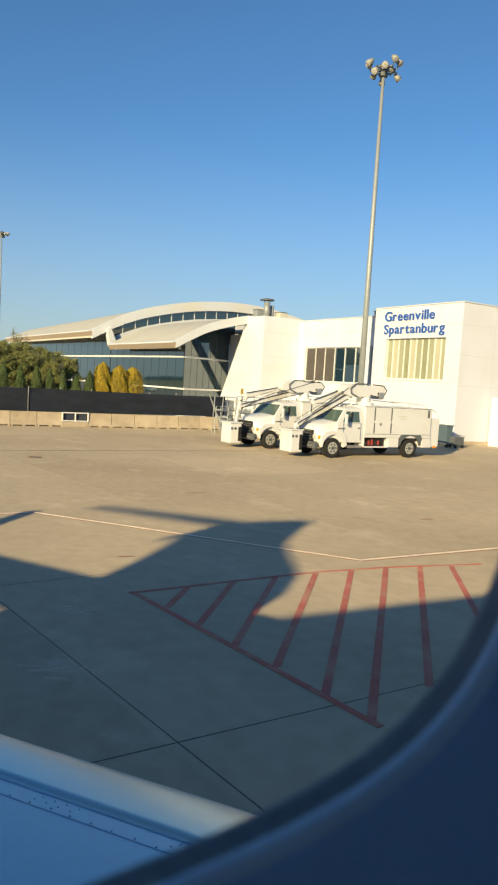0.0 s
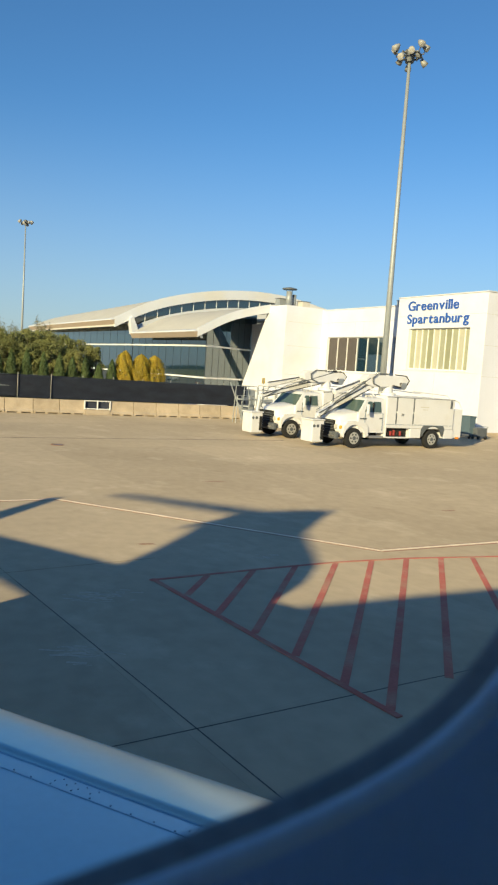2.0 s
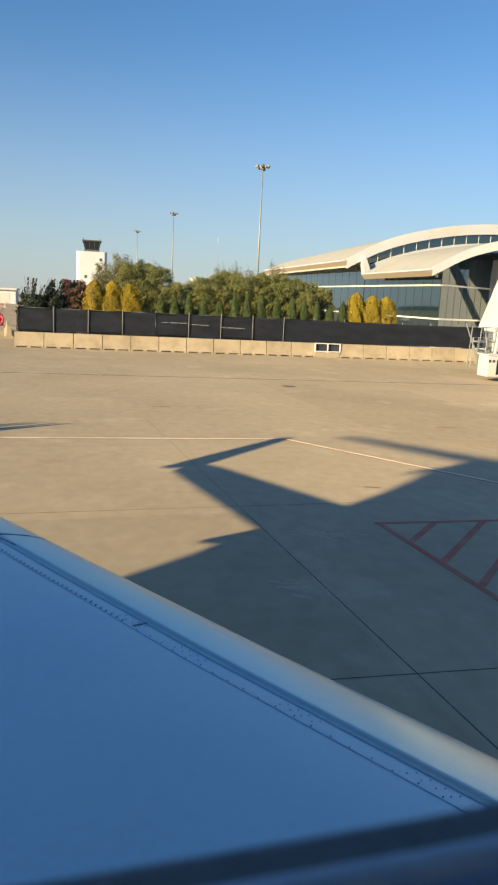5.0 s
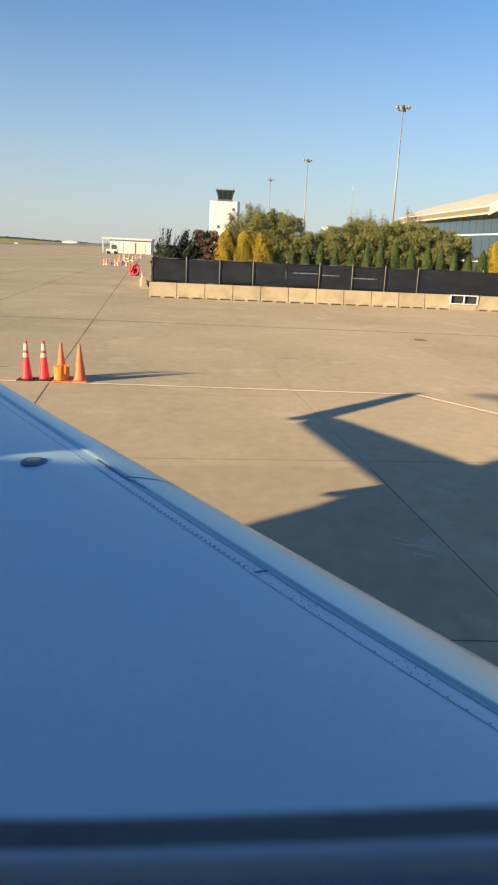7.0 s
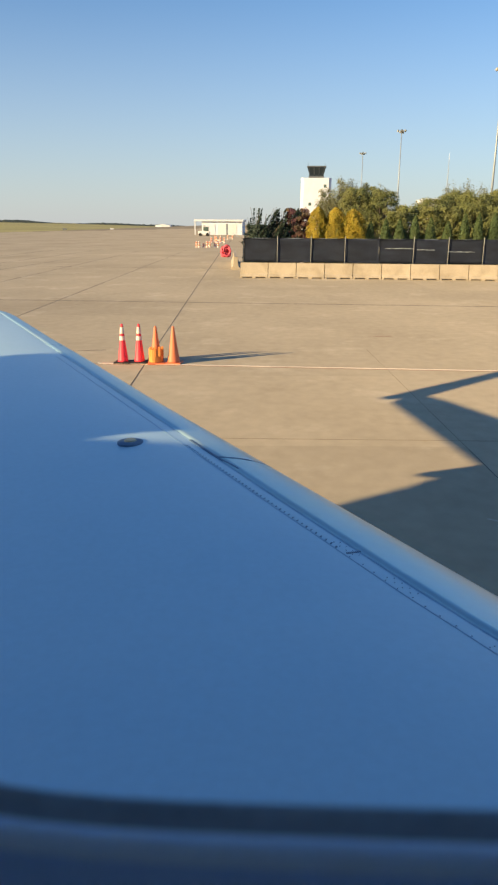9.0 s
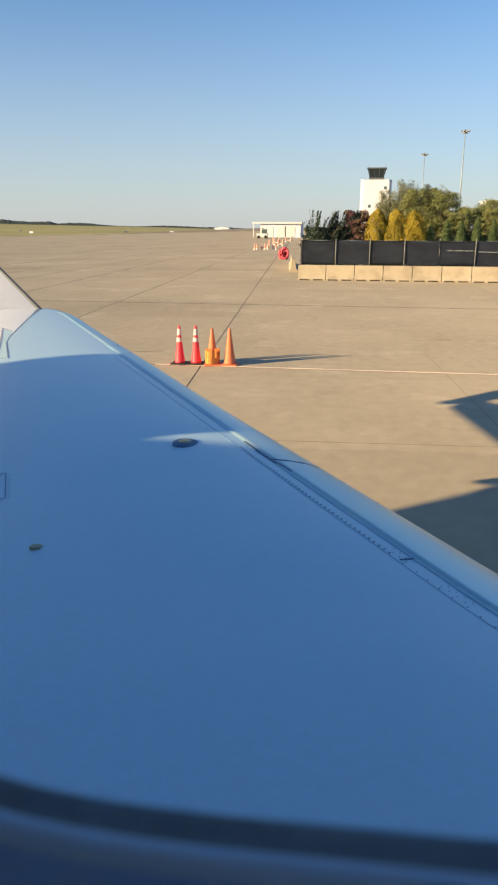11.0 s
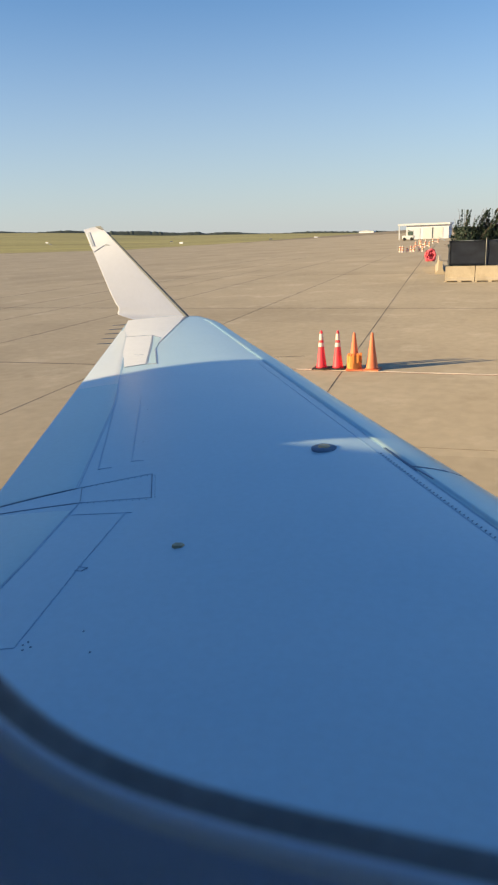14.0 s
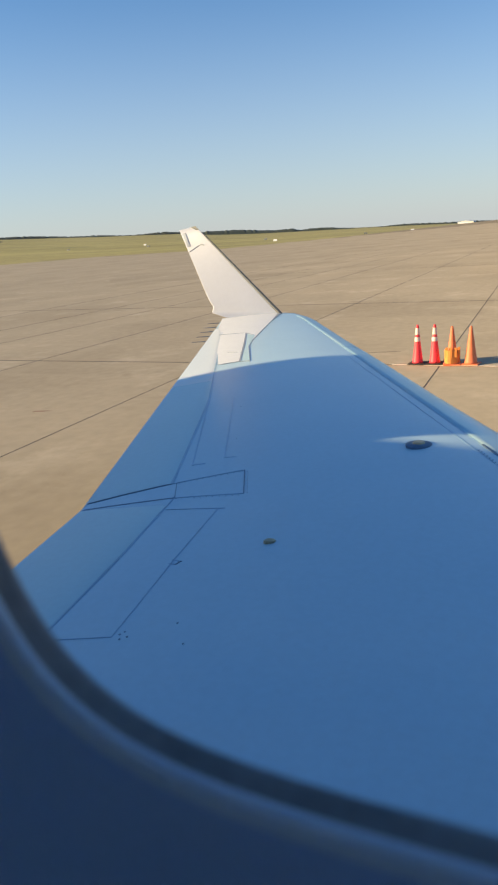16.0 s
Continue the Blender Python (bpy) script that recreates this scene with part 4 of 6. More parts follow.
tagged(part("roof_mid_block", box(36.9, 62, 41.45, 66, 8.3, 8.5), soffit_mat), "flat roof of the terminal", "roof", kind="structure")
tagged(part("parapet_mid_block", box(36.34, 36.96, 41.45, 51.3, 8.803, 8.87, 0.01), roof_white), "pale metal parapet cap", "parapet", kind="structure")
# shallow joints between the wall panels, and old run-off stains
joints = tagged(new("panel_joints"), "fine grey joints between cream wall panels", "wall joint", kind="structure")
for y0, y1, z, x in ((33.0, 41.45, 4.05, 36.21), (33.0, 41.45, 7.95, 36.21), (41.45, 51.3, 7.75, 36.40), (41.45, 51.3, 3.65, 36.40)):
    part("joint", box(x - 0.003, x, y0, y1, z, z + 0.018), soffit_mat, joints)
for y, z0, z1, x in ((45.6, 6.7, 7.7, 36.40), (46.7, 6.7, 7.7, 36.40), (47.0, 0, 3.6, 36.40), (43.0, 0, 3.6, 36.40), (37.2, 0, 4.0, 36.21)):
    part("joint", box(x - 0.003, x, y, y + 0.018, z0, z1), soffit_mat, joints)
for z in (3.9, 5.9, 7.9):
    part("joint", box(36.21, 62, 32.997, 33.0, z, z + 0.018), soffit_mat, joints)
for x in (39.4, 43.2):
    part("joint", box(x, x + 0.018, 32.997, 33.0, 0, 9.3), soffit_mat, joints)
tagged(part("baseboard_front", box(36.15, 62, 32.9, 32.995, 0, 0.28, 0.01), barrier_mat), "concrete plinth at the wall's foot", "plinth", kind="structure")
tagged(part("wall_pilaster", box(39.5, 41.0, 31.6, 32.9, 0, 3.3, 0.01), stucco), "cream rendered wall return", "wall", kind="structure")
# block with the raking edge
tagged(part("wall_raking_block", prism([(51.3, 0), (59.2, 0), (54.0, 8.95), (51.3, 8.95)], (32.7, 36.9), "x"), stucco), "cream end block with a raking edge", "wall", kind="structure")
for z in (3.2, 5.6, 7.6):
    part("joint", box(33.0, 36.4, 51.297, 51.3, z, z + 0.02), soffit_mat, joints)


# hall with two arched roofs and dark curtain glass
def arc_roof(name, outline, y0, y1, thick, label, fall=0.0):
    """A curved roof of (x, z) points drawn out along y, with a deep white fascia at its front."""
    top = [(x, z) for x, z in outline]
    low = [(x, z - thick) for x, z in reversed(outline)]
    roof = tagged(part(name, prism(top + low, (y0 + 0.25, y1), "y"), soffit_mat), label, "roof", kind="structure")
    for v in roof.data.vertices:
        if v.co.y > y1 - 1:  # the crest comes down towards the far end
            v.co.z -= fall * min(8.0, v.co.x - outline[0][0])
    part("fascia", prism([(x, z + 0.12) for x, z in outline] + [(x, z - thick - 0.12) for x, z in reversed(outline)], (y0, y0 + 0.245), "y", bevel=0.02), roof_white, roof, "white curved fascia")
    (x, z) = outline[0]
    part("eave", prism([(x - 0.30, z - 0.16), (x - 0.30, z - 0.04), (x - 0.003, z + 0.06), (x - 0.003, z - 0.10)], (y0 + 0.02, y1), "y"), roof_white, roof, "white eave edge")
    part("soffit", prism([(x - 0.29, z - 0.164), (x - 0.003, z - 0.104), (x - 0.003, z - 0.60)], (y0 + 0.03, y1), "y"), soffit_tan, roof, "tan sloped soffit")
    return roof


def spline(pts, n):
    """Points along a smooth curve through pts."""
    out = []
    p = [Vector(q) for q in pts]
    for i in range(len(p) - 1):
        a, b, c, d = p[max(0, i - 1)], p[i], p[i + 1], p[min(len(p) - 1, i + 2)]
        for k in range(n):
            t = k / n
            out.append(tuple(0.5 * ((2 * b) + (c - a) * t + (2 * a - 5 * b + 4 * c - d) * t * t + (3 * b - a - 3 * c + d) * t**3)))
    return out + [tuple(p[-1])]


low_arc = spline([(25.95, 6.36), (29.05, 7.96), (32.7, 8.95), (35.0, 9.1)], 6)
high_arc = spline([(24.75, 7.68), (28.07, 9.42), (31.49, 10.60), (36.12, 11.58), (40.86, 12.04), (45.25, 11.94), (49, 11.4), (53, 10.6), (58, 9.3)], 5)
arc_roof("roof_lower", low_arc, 54.0, 69.0, 0.48, "low arched roof of the glazed hall")
arc_roof("roof_upper", high_arc, 71.0, 107, 0.78, "high arched roof of the glazed hall", 0.10)


def arc_z(arc, x):
    return float(np.interp(x, [p[0] for p in arc], [p[1] for p in arc]))


def curtain(name, a, b, z0, z1, panes, label, bands=(), top=None):
    """Curtain glazing between two plan points, in panes with thin mullions and white bands."""
    w = tagged(new(name), label, "window", kind="structure")
    a, b = Vector(a), Vector(b)
    d = (b - a).normalized()
    n = Vector((-d.y, d.x))
    levels = [z0, *bands, z1]
    for k in range(panes):
        p, q = a.lerp(b, k / panes), a.lerp(b, (k + 1) / panes)
        p, q = p + d * 0.02, q - d * 0.02
        for lo, hi in zip(levels, levels[1:]):
            zp = zq = hi
            if hi == z1 and top:
                zp, zq = top(p.x), top(q.x)
            bm = bmesh.new()
            vs = [bm.verts.new((u.x + n.x * o, u.y + n.y * o, z)) for o in (0, 0.03) for u, z in ((p, lo + 0.01), (q, lo + 0.01), (q, zq), (p, zp))]
            for f in ((0, 1, 2, 3), (7, 6, 5, 4), (0, 4, 5, 1), (1, 5, 6, 2), (2, 6, 7, 3), (3, 7, 4, 0)):
                bm.faces.new([vs[i] for i in f])
            part("pane", bm, dark_glass, w)
        m = a.lerp(b, k / panes)
        zt = top(m.x) if top else z1
        part("mullion", prism([tuple(m - d * 0.02 - n * 0.01), tuple(m + d * 0.02 - n * 0.01), tuple(m + d * 0.02 + n * 0.04), tuple(m - d * 0.02 + n * 0.04)], (z0, zt), "z"), mullion_dark, w)
    for z in bands:
        part("band", prism([tuple(a - n * 0.10), tuple(b - n * 0.10), tuple(b + n * 0.03), tuple(a + n * 0.03)], (z - 0.07, z + 0.07), "z"), white_metal, w, "white horizontal band")
    return w


curtain("window_3", (27.8, 56.0), (34.4, 59.0), 0.6, 6.2, 8, "dark blue curtain glazing of the hall end", (2.43, 5.18), lambda x: arc_z(low_arc, x) - 0.45)
curtain("window_4", (26.95, 71.35), (27.8, 56.0), 0.6, 6.1, 10, "dark blue curtain glazing of the hall side", (2.43, 5.18))
curtain("window_5", (26.0, 106.0), (26.9, 71.4), 0.6, 7.35, 16, "dark blue curtain glazing of the long hall side", (2.43, 5.18))
tagged(part("hall_plinth", prism([(27.0, 71.3), (27.3, 55.8), (27.8, 55.7), (34.4, 58.7), (34.4, 59.4), (28.1, 56.4), (27.8, 71.3)], (0, 0.6), "z"), stucco), "pale plinth below the hall glazing", "plinth", kind="structure")
# added wall, mostly hidden: gives the end glazing a sunlit tan reflection
tagged(part("wall_hall_link", box(33.7, 34.0, 56.75, 58.6, 0, 7.6), stucco), "added cream wall, mostly hidden, reflected in the hall's end glazing", "wall", kind="structure")
# clerestory under the upper arch
clere = tagged(new("window_6"), "curved strip of dark clerestory panes under the upper arch", "window", kind="structure")
for k in range(13):
    x0, x1 = 26.75 + k * 1.37, 26.75 + (k + 1) * 1.37
    z = [arc_z(high_arc, x) - 0.91 for x in (x0, x1)]
    part("pane", prism([(x0 + 0.03, z[0] - 0.86), (x1 - 0.03, z[1] - 0.86), (x1 - 0.03, z[1]), (x0 + 0.03, z[0])], (71.36, 71.45), "y"), dark_glass, clere)
    part("mullion", prism([(x0 - 0.035, z[0] - 0.91), (x0 + 0.035, z[0] - 0.89), (x0 + 0.035, z[0]), (x0 - 0.035, z[0])], (71.33, 71.45), "y"), white_metal, clere)
    part("wall", prism([(x0, arc_z(low_arc, min(34.4, x0)) - 0.6), (x1, arc_z(low_arc, min(34.4, x1)) - 0.6), (x1, z[1] - 0.863), (x0, z[0] - 0.863)], (71.36, 71.55), "y"), roof_white, clere)
part("strut", prism([(26.2, 7.8), (26.58, 8.1), (27.35, 6.35), (26.52, 6.22)], (70.6, 71.34), "y", bevel=0.02), roof_white, clere, "white raking strut")
eave_lamp = thing("eave_lamp", "small white lamp under the low roof's corner", "lamp", pose(26.6, 54.6, 5.82))
part("stem", tube([(0, 0, 0.15), (0, 0, 0.62)], 0.025, 6), white_metal, eave_lamp)
part("shade", tube([(0, 0, -0.10), (0, 0, 0.05), (0, 0, 0.18)], [0.13, 0.13, 0.04], 12), white_metal, eave_lamp)
tagged(part("wall_hall_back", box(36.9, 62, 71.6, 106, 0, 10.4), stucco), "pale back wall of the hall", "wall", kind="structure")

# roof stacks
for x, y, r, h in ((33.3, 52.0, 0.26, 10.15), (33.95, 52.2, 0.17, 9.95)):
    st = thing("roof_stack", "galvanised exhaust stack with a flat cap on the roof", "exhaust stack", pose(x, y, 8.95))
    part("pipe", tube([(0, 0, -0.02), (0, 0, h - 8.95)], r, 18), galvanised, st, smooth=True)
    if r > 0.2:
        part("cap", tube([(0, 0, h - 8.80), (0, 0, h - 8.72), (0, 0, h - 8.62)], [0.62, 0.62, 0.2], 18), dark_grey, st, "dark conical rain cap")
        for k in range(3):
            a = 2 * math.pi * k / 3
            part("strut", tube([(0.24 * math.cos(a), 0.24 * math.sin(a), h - 9.0), (0.34 * math.cos(a), 0.34 * math.sin(a), h - 8.78)], 0.02, 6), galvanised, st)
for x, y, w, h, z in ((33.2, 53.1, 0.7, 0.6, 8.95), (34.8, 52.0, 0.8, 0.45, 8.95), (37.2, 42.1, 0.7, 0.75, 8.5)):
    un = thing("roof_unit", "small grey mechanical unit standing on the roof", "roof unit", pose(x, y, z))
    part("casing", box(-w / 2, w / 2, -w / 2, w / 2, 0, h, 0.03), galvanised if w < 0.75 else soffit_mat, un)
    part("lid", box(-w / 2 - 0.04, w / 2 + 0.04, -w / 2 - 0.04, w / 2 + 0.04, h + 0.002, h + 0.05, 0.01), dark_grey, un)

# blue lettering on the sign block
sign = thing("sign_lettering", "blue raised letters naming the airport on the cream wall", "sign", pose(36.21, 0, 0))


def word(text, y_left, y_right, z_base, size):
    """Letters of the built-in font, set out from left to right as seen by a viewer who looks along +x."""
    x, made = 0.0, []
    for ch in text:
        cu = bpy.data.curves.new("letter", "FONT")
        cu.body, cu.size, cu.extrude, cu.offset = ch, size, 0.035, 0.011
        tmp = new("letter", cu)
        me = bpy.data.meshes.new_from_object(tmp.evaluated_get(bpy.context.evaluated_depsgraph_get()))
        bpy.data.objects.remove(tmp)
        me.name = "letter"
        xs_ = [v.co.x for v in me.vertices]
        made.append((me, x - min(xs_)))
        x += max(xs_) - min(xs_) + 0.10 * size
    k = (y_left - y_right) / (x - 0.10 * size)
    for me, at in made:
        me.materials.clear()
        me.materials.append(sign_blue)
        ob = new("letter", me)
        turn_ = Matrix(((0, 0, -1, -0.055), (-1, 0, 0, y_left - at * k), (0, 1, 0, z_base), (0, 0, 0, 1)))
        ob.matrix_basis, ob.parent = turn_ @ Matrix.Diagonal((k, 1, 1, 1)), sign


word("Greenville", 40.35, 35.46, 8.36, 0.95)
word("Spartanburg", 40.36, 34.46, 7.44, 0.95)


# ---- high-mast lamps ----
def mast(x, y, height, lamps, thick, label, spread=1.0):
    m = thing("light_mast", label, "light mast", pose(x, y, 0), "apron light masts")
    part("pole", tube([(0, 0, 0), (0, 0, height * 0.5), (0, 0, height)], [thick, thick * 0.72, thick * 0.42], 14), galvanised, m, smooth=True)
    part("foot", tube([(0, 0, 0), (0, 0, 0.35), (0, 0, 0.36)], [thick * 1.9, thick * 1.9, thick], 14), barrier_mat, m)
    part("lamp_ring", tube([(0.75 * math.cos(k * math.pi / 8), 0.75 * math.sin(k * math.pi / 8), height - 0.25) for k in range(17)], 0.06, 8), dark_grey, m)
    part("hub", tube([(0, 0, height - 0.7), (0, 0, height + 0.1), (0, 0, height + 0.25)], [0.3, 0.34, 0.08], 12), dark_grey, m)
    for k in range(lamps):
        a = 2 * math.pi * k / lamps + 0.3
        c, s = math.cos(a), math.sin(a)
        part("arm", tube([(0.2 * c, 0.2 * s, height - 0.25), (0.95 * c, 0.95 * s, height - 0.25)], 0.045, 6), dark_grey, m)
        up = spread * (0.42, -0.35, 0.0, 0.5)[k % 4]
        p = Vector((1.05 * c, 1.05 * s, height - 0.25 + up))
        d = Vector((c, s, -0.9)).normalized()
        part("bracket", tube([(0.95 * c, 0.95 * s, height - 0.25), tuple(p)], 0.04, 6), dark_grey, m)
        lamp = part("floodlight", tube([p - d * 0.32, p - d * 0.22, p - d * 0.02, p + d * 0.22], [0.08, 0.13, 0.20, 0.235], 14), post_mat, m, "round aluminium floodlight", smooth=True)
        part("lens", tube([p + d * 0.221, p + d * 0.235, p + d * 0.26], [0.22, 0.22, 0.12], 14), lamp_glass, lamp, "pale unlit lens")
    return m


for x, y, n, r in ((34.55, 40.65, 10, 0.25), (28.2, 128.2, 8, 0.22), (21.4, 210.4, 8, 0.22), (15.1, 277.6, 8, 0.22)):
    mast(x, y, 26.0, n, r, "tall galvanised floodlight mast" + (" beside the white trucks" if y < 50 else " far behind the trees"), 1.0 if y < 50 else 0.35)
ant = thing("radio_mast", "thin pale radio mast far behind the trees", "radio mast", pose(24.5, 150, 0))
part("pole", tube([(0, 0, 0), (0, 0, 11), (0, 0, 14.2)], [0.10, 0.07, 0.04], 8), galvanised, ant)
part("tip", tube([(0, 0, 14.2), (0, 0, 15.4)], [0.035, 0.02], 6), white_metal, ant)


# ---- bucket trucks ----
def wheel(x, y, side, parent):
    t = part("tyre", tube([(x, y - 0.13, 0.47), (x, y - 0.11, 0.47), (x, y + 0.11, 0.47), (x, y + 0.13, 0.47)], [0.40, 0.47, 0.47, 0.40], 28), tyre_mat, parent, "black tyre", smooth=False)
    o = y + side * 0.135
    part("rim", tube([(x, o - side * 0.06, 0.47), (x, o, 0.47), (x, o + side * 0.004, 0.47), (x, o - side * 0.03, 0.47)], [0.27, 0.28, 0.22, 0.10], 24), rim_grey, t, "grey steel rim", smooth=False)
    part("hub", tube([(x, o - side * 0.04, 0.47), (x, o + side * 0.04, 0.47)], [0.11, 0.08], 14), dark_grey, t)
    for k in range(6):
        a = k * math.pi / 3
        part("rim_hole", tube([(x + 0.185 * math.cos(a), o - side * 0.02, 0.47 + 0.185 * math.sin(a)), (x + 0.185 * math.cos(a), o + side * 0.008, 0.47 + 0.185 * math.sin(a))], 0.042, 8), tyre_mat, t)
    return t


def bucket_truck(m, label, grille_tall, roof_extra, boom):
    """A white utility truck with its nose towards -x: cab, box body, folded boom and a bucket hanging before the bumper.
    Its near side is y = 0 and its far side y = 2.3; x runs from the bumper back."""
    t = thing("bucket_truck", label, "truck", m, "white bucket trucks")
    W = 2.3
    part("chassis", box(0.35, 8.3, 0.62, 1.68, 0.5, 0.78, 0.02), tyre_mat, t, "black frame")
    # bonnet: rounded, narrower to the front
    rings = []
    for x, lo, hi, inset in ((0.66, 0.80, 1.36, 0.26), (0.76, 0.72, 1.47, 0.20), (1.1, 0.72, 1.58, 0.15), (1.62, 0.72, 1.70, 0.12), (1.70, 0.72, 1.72, 0.12)):
        y0, y1 = inset, W - inset
        rings.append([(x, y0, lo), (x, y0 - 0.02, (lo + hi) / 2), (x, y0 + 0.04, hi - 0.10), (x, y0 + 0.22, hi), (x, (y0 + y1) / 2, hi + 0.05), (x, y1 - 0.22, hi), (x, y1 - 0.04, hi - 0.10), (x, y1 + 0.02, (lo + hi) / 2), (x, y1, lo)])
    hood = part("bonnet", loft(rings, caps=True), truck_white, t, smooth=True)
    part("grille", box(0.57, 0.70, 0.48, W - 0.48, 0.74, 1.34 if grille_tall else 1.26, 0.03), tyre_mat, hood, "dark grille")
    for k in range(4):
        part("grille_bar", box(0.555, 0.575, 0.52, W - 0.52, 0.84 + 0.12 * k, 0.865 + 0.12 * k), dark_grey, hood)
    for y in (0.40, W - 0.62):
        part("headlight", box(0.60, 0.76, y - 0.1, y + 0.16, 0.86, 1.06, 0.03), lamp_glass, hood, "clear headlamp")
    for y in (0.16, W - 0.28):
        part("indicator", box(0.70, 0.98, y - 0.035, y + 0.125, 0.88, 1.03, 0.03), amber, hood, "amber side lamp")
    part("bumper", box(0.42, 0.64, 0.10, W - 0.10, 0.42, 0.74, 0.04), dark_grey, t, "dark steel bumper")
    part("bumper_bar", box(0.39, 0.418, 0.25, W - 0.25, 0.52, 0.60, 0.01), chrome, t)
    # front wings over the wheels
    for y0, y1 in ((-0.02, 0.34), (W - 0.34, W + 0.02)):
        arch = [(1.45 + 0.62 * math.cos(a), 0.50 + 0.60 * math.sin(a)) for a in [math.pi * k / 12 for k in range(13)]]
        outer = [(0.78, 0.62), (0.80, 1.0), (0.98, 1.20), (1.45, 1.27), (2.0, 1.22), (2.22, 1.0), (2.25, 0.60)]
        part("wheel_arch", prism(outer + [(x, z) for x, z in arch], (y0, y1), "y"), truck_white, t)
    # cab
    rows_ = [(0.74, 1.62, 3.24, 0.04), (1.30, 1.62, 3.24, 0.02), (1.66, 1.66, 3.24, 0.02), (2.28, 2.12, 3.24, 0.13), (2.36, 2.24, 3.20, 0.20), (2.39, 2.5, 3.1, 0.3)]
    rings = [[(a, i, z), (b, i, z), (b, W - i, z), (a, W - i, z)] for z, a, b, i in rows_]
    cab = part("cab", loft(rings, caps=True), truck_white, t, "white cab with dark windows")
    bm = bmesh.new()
    q = [bm.verts.new(p) for p in ((1.655, 0.13, 1.70), (1.655, W - 0.13, 1.70), (2.075, W - 0.24, 2.24), (2.075, 0.24, 2.24))]
    q2 = [bm.verts.new(v.co + Vector((0.03, 0, 0.0))) for v in q]
    bm.faces.new(q), bm.faces.new(q2[::-1])
    for i in range(4):
        bm.faces.new((q[i], q[(i + 1) % 4], q2[(i + 1) % 4], q2[i]))
    part("windscreen", bm, window_glass, cab, "dark windscreen")
    for y, s in ((0.005, 1), (W - 0.005, -1)):
        i0, i1 = 0.03, 0.125
        for x0, x1, tip in ((1.98, 2.46, 2.22), (2.52, 2.98, 2.52)):
            bm = bmesh.new()
            pts = [(x0, y + s * i0 - s * 0.02, 1.70), (x1, y + s * i0 - s * 0.02, 1.70), (x1, y + s * i1 - s * 0.022, 2.20), (tip, y + s * i1 - s * 0.022, 2.20)]
            q = [bm.verts.new(p) for p in pts]
            q2 = [bm.verts.new(v.co + Vector((0, s * 0.015, 0))) for v in q]
            bm.faces.new(q), bm.faces.new(q2[::-1])
            for i in range(4):
                bm.faces.new((q[i], q[(i + 1) % 4], q2[(i + 1) % 4], q2[i]))
            part("side_window", bm, window_glass, cab)
        part("mirror", box(1.86, 1.96, y - s * 0.30 - 0.06, y - s * 0.30 + 0.06, 1.62, 2.08, 0.02), truck_white, cab, "tall door mirror")
        part("mirror_arm", tube([(2.0, y, 1.66), (1.93, y - s * 0.26, 1.66)], 0.015, 6), dark_grey, cab)
    part("door_line", box(2.0, 3.072, -0.0045, 0.018, 1.655, 1.667), seam_dark, cab)
    part("pillar", box(2.475, 2.505, -0.004, 0.10, 1.70, 2.15), tyre_mat, cab)
    part("door_handle", box(2.86, 3.02, -0.022, -0.002, 1.40, 1.45, 0.004), dark_grey, cab)
    part("door_seam", box(2.0, 2.012, -0.003, 0.02, 0.85, 1.66), seam_dark, cab)
    part("door_seam", box(3.06, 3.072, -0.003, 0.02, 0.85, 1.66), seam_dark, cab)
    for k in range(3):
        part("badge", box(1.72 + 0.14 * k, 1.82 + 0.14 * k, -0.006, 0.014, 1.36, 1.42), dark_grey, cab)
    for y0 in (0.02, W - 0.30):
        st = part("step", box(2.35, 3.2, y0, y0 + 0.28, 0.48, 0.60, 0.02), chrome, t, "bright ribbed step")
        part("tread", box(2.40, 3.15, y0 + 0.02, y0 + 0.26, 0.76, 0.82, 0.01), chrome, st)
    # box body with tall lockers
    body = part("body", box(3.26, 7.7, 0.0, W, 0.98, 2.50 + roof_extra, 0.03), truck_white, t, "white panelled box body")
    part("body_skirt", box(4.85, 5.55, 0.0, W, 0.52, 0.977, 0.02), truck_white, body)
    part("body_skirt", box(7.12, 7.75, 0.0, W, 0.52, 0.977, 0.02), truck_white, body)
    part("body_skirt", box(3.26, 3.34, 0.0, W, 0.52, 0.977, 0.01), truck_white, body)
    part("arch_trim", prism([(5.55, 0.98)] + [(6.33 + 0.70 * math.cos(a), 0.44 + 0.66 * math.sin(a)) for a in [math.pi * (12 - k) / 12 for k in range(1, 12)]] + [(7.12, 0.98), (7.0, 1.16), (5.7, 1.16)], (-0.012, 0.10), "y"), dark_grey, body, "black wheel arch")
    part("tail", box(7.7, 8.35, 0.06, W - 0.06, 0.56, 2.0, 0.03), truck_white, body)
    for x in (3.86, 4.94):
        part("locker_gap", box(x, x + 0.07, -0.014, 0.02, 1.2, 1.72, 0.004), dark_grey, body)
        part("locker_gap", box(x, x + 0.07, -0.014, 0.02, 1.80, 2.44, 0.004), dark_grey, body)
    for x0, x1 in ((3.30, 3.84), (3.95, 4.92), (5.04, 7.66)):
        part("locker_door", box(x0, x1, -0.010, 0.02, 1.19, 2.45, 0.006), truck_white, body)
    part("top_trim", box(3.26, 7.70, -0.016, 0.02, 2.452 + roof_extra, 2.476 + roof_extra), dark_grey, body, "dark drip rail")
    part("skirt_line", box(3.30, 7.66, -0.0135, 0.02, 1.150, 1.165), seam_dark, body)
    part("latch", box(4.2, 4.36, -0.022, -0.008, 1.58, 1.70, 0.004), chrome, body)
    part("side_writing", box(5.4, 5.95, -0.0125, -0.009, 2.02, 2.07), soffit_mat, body)
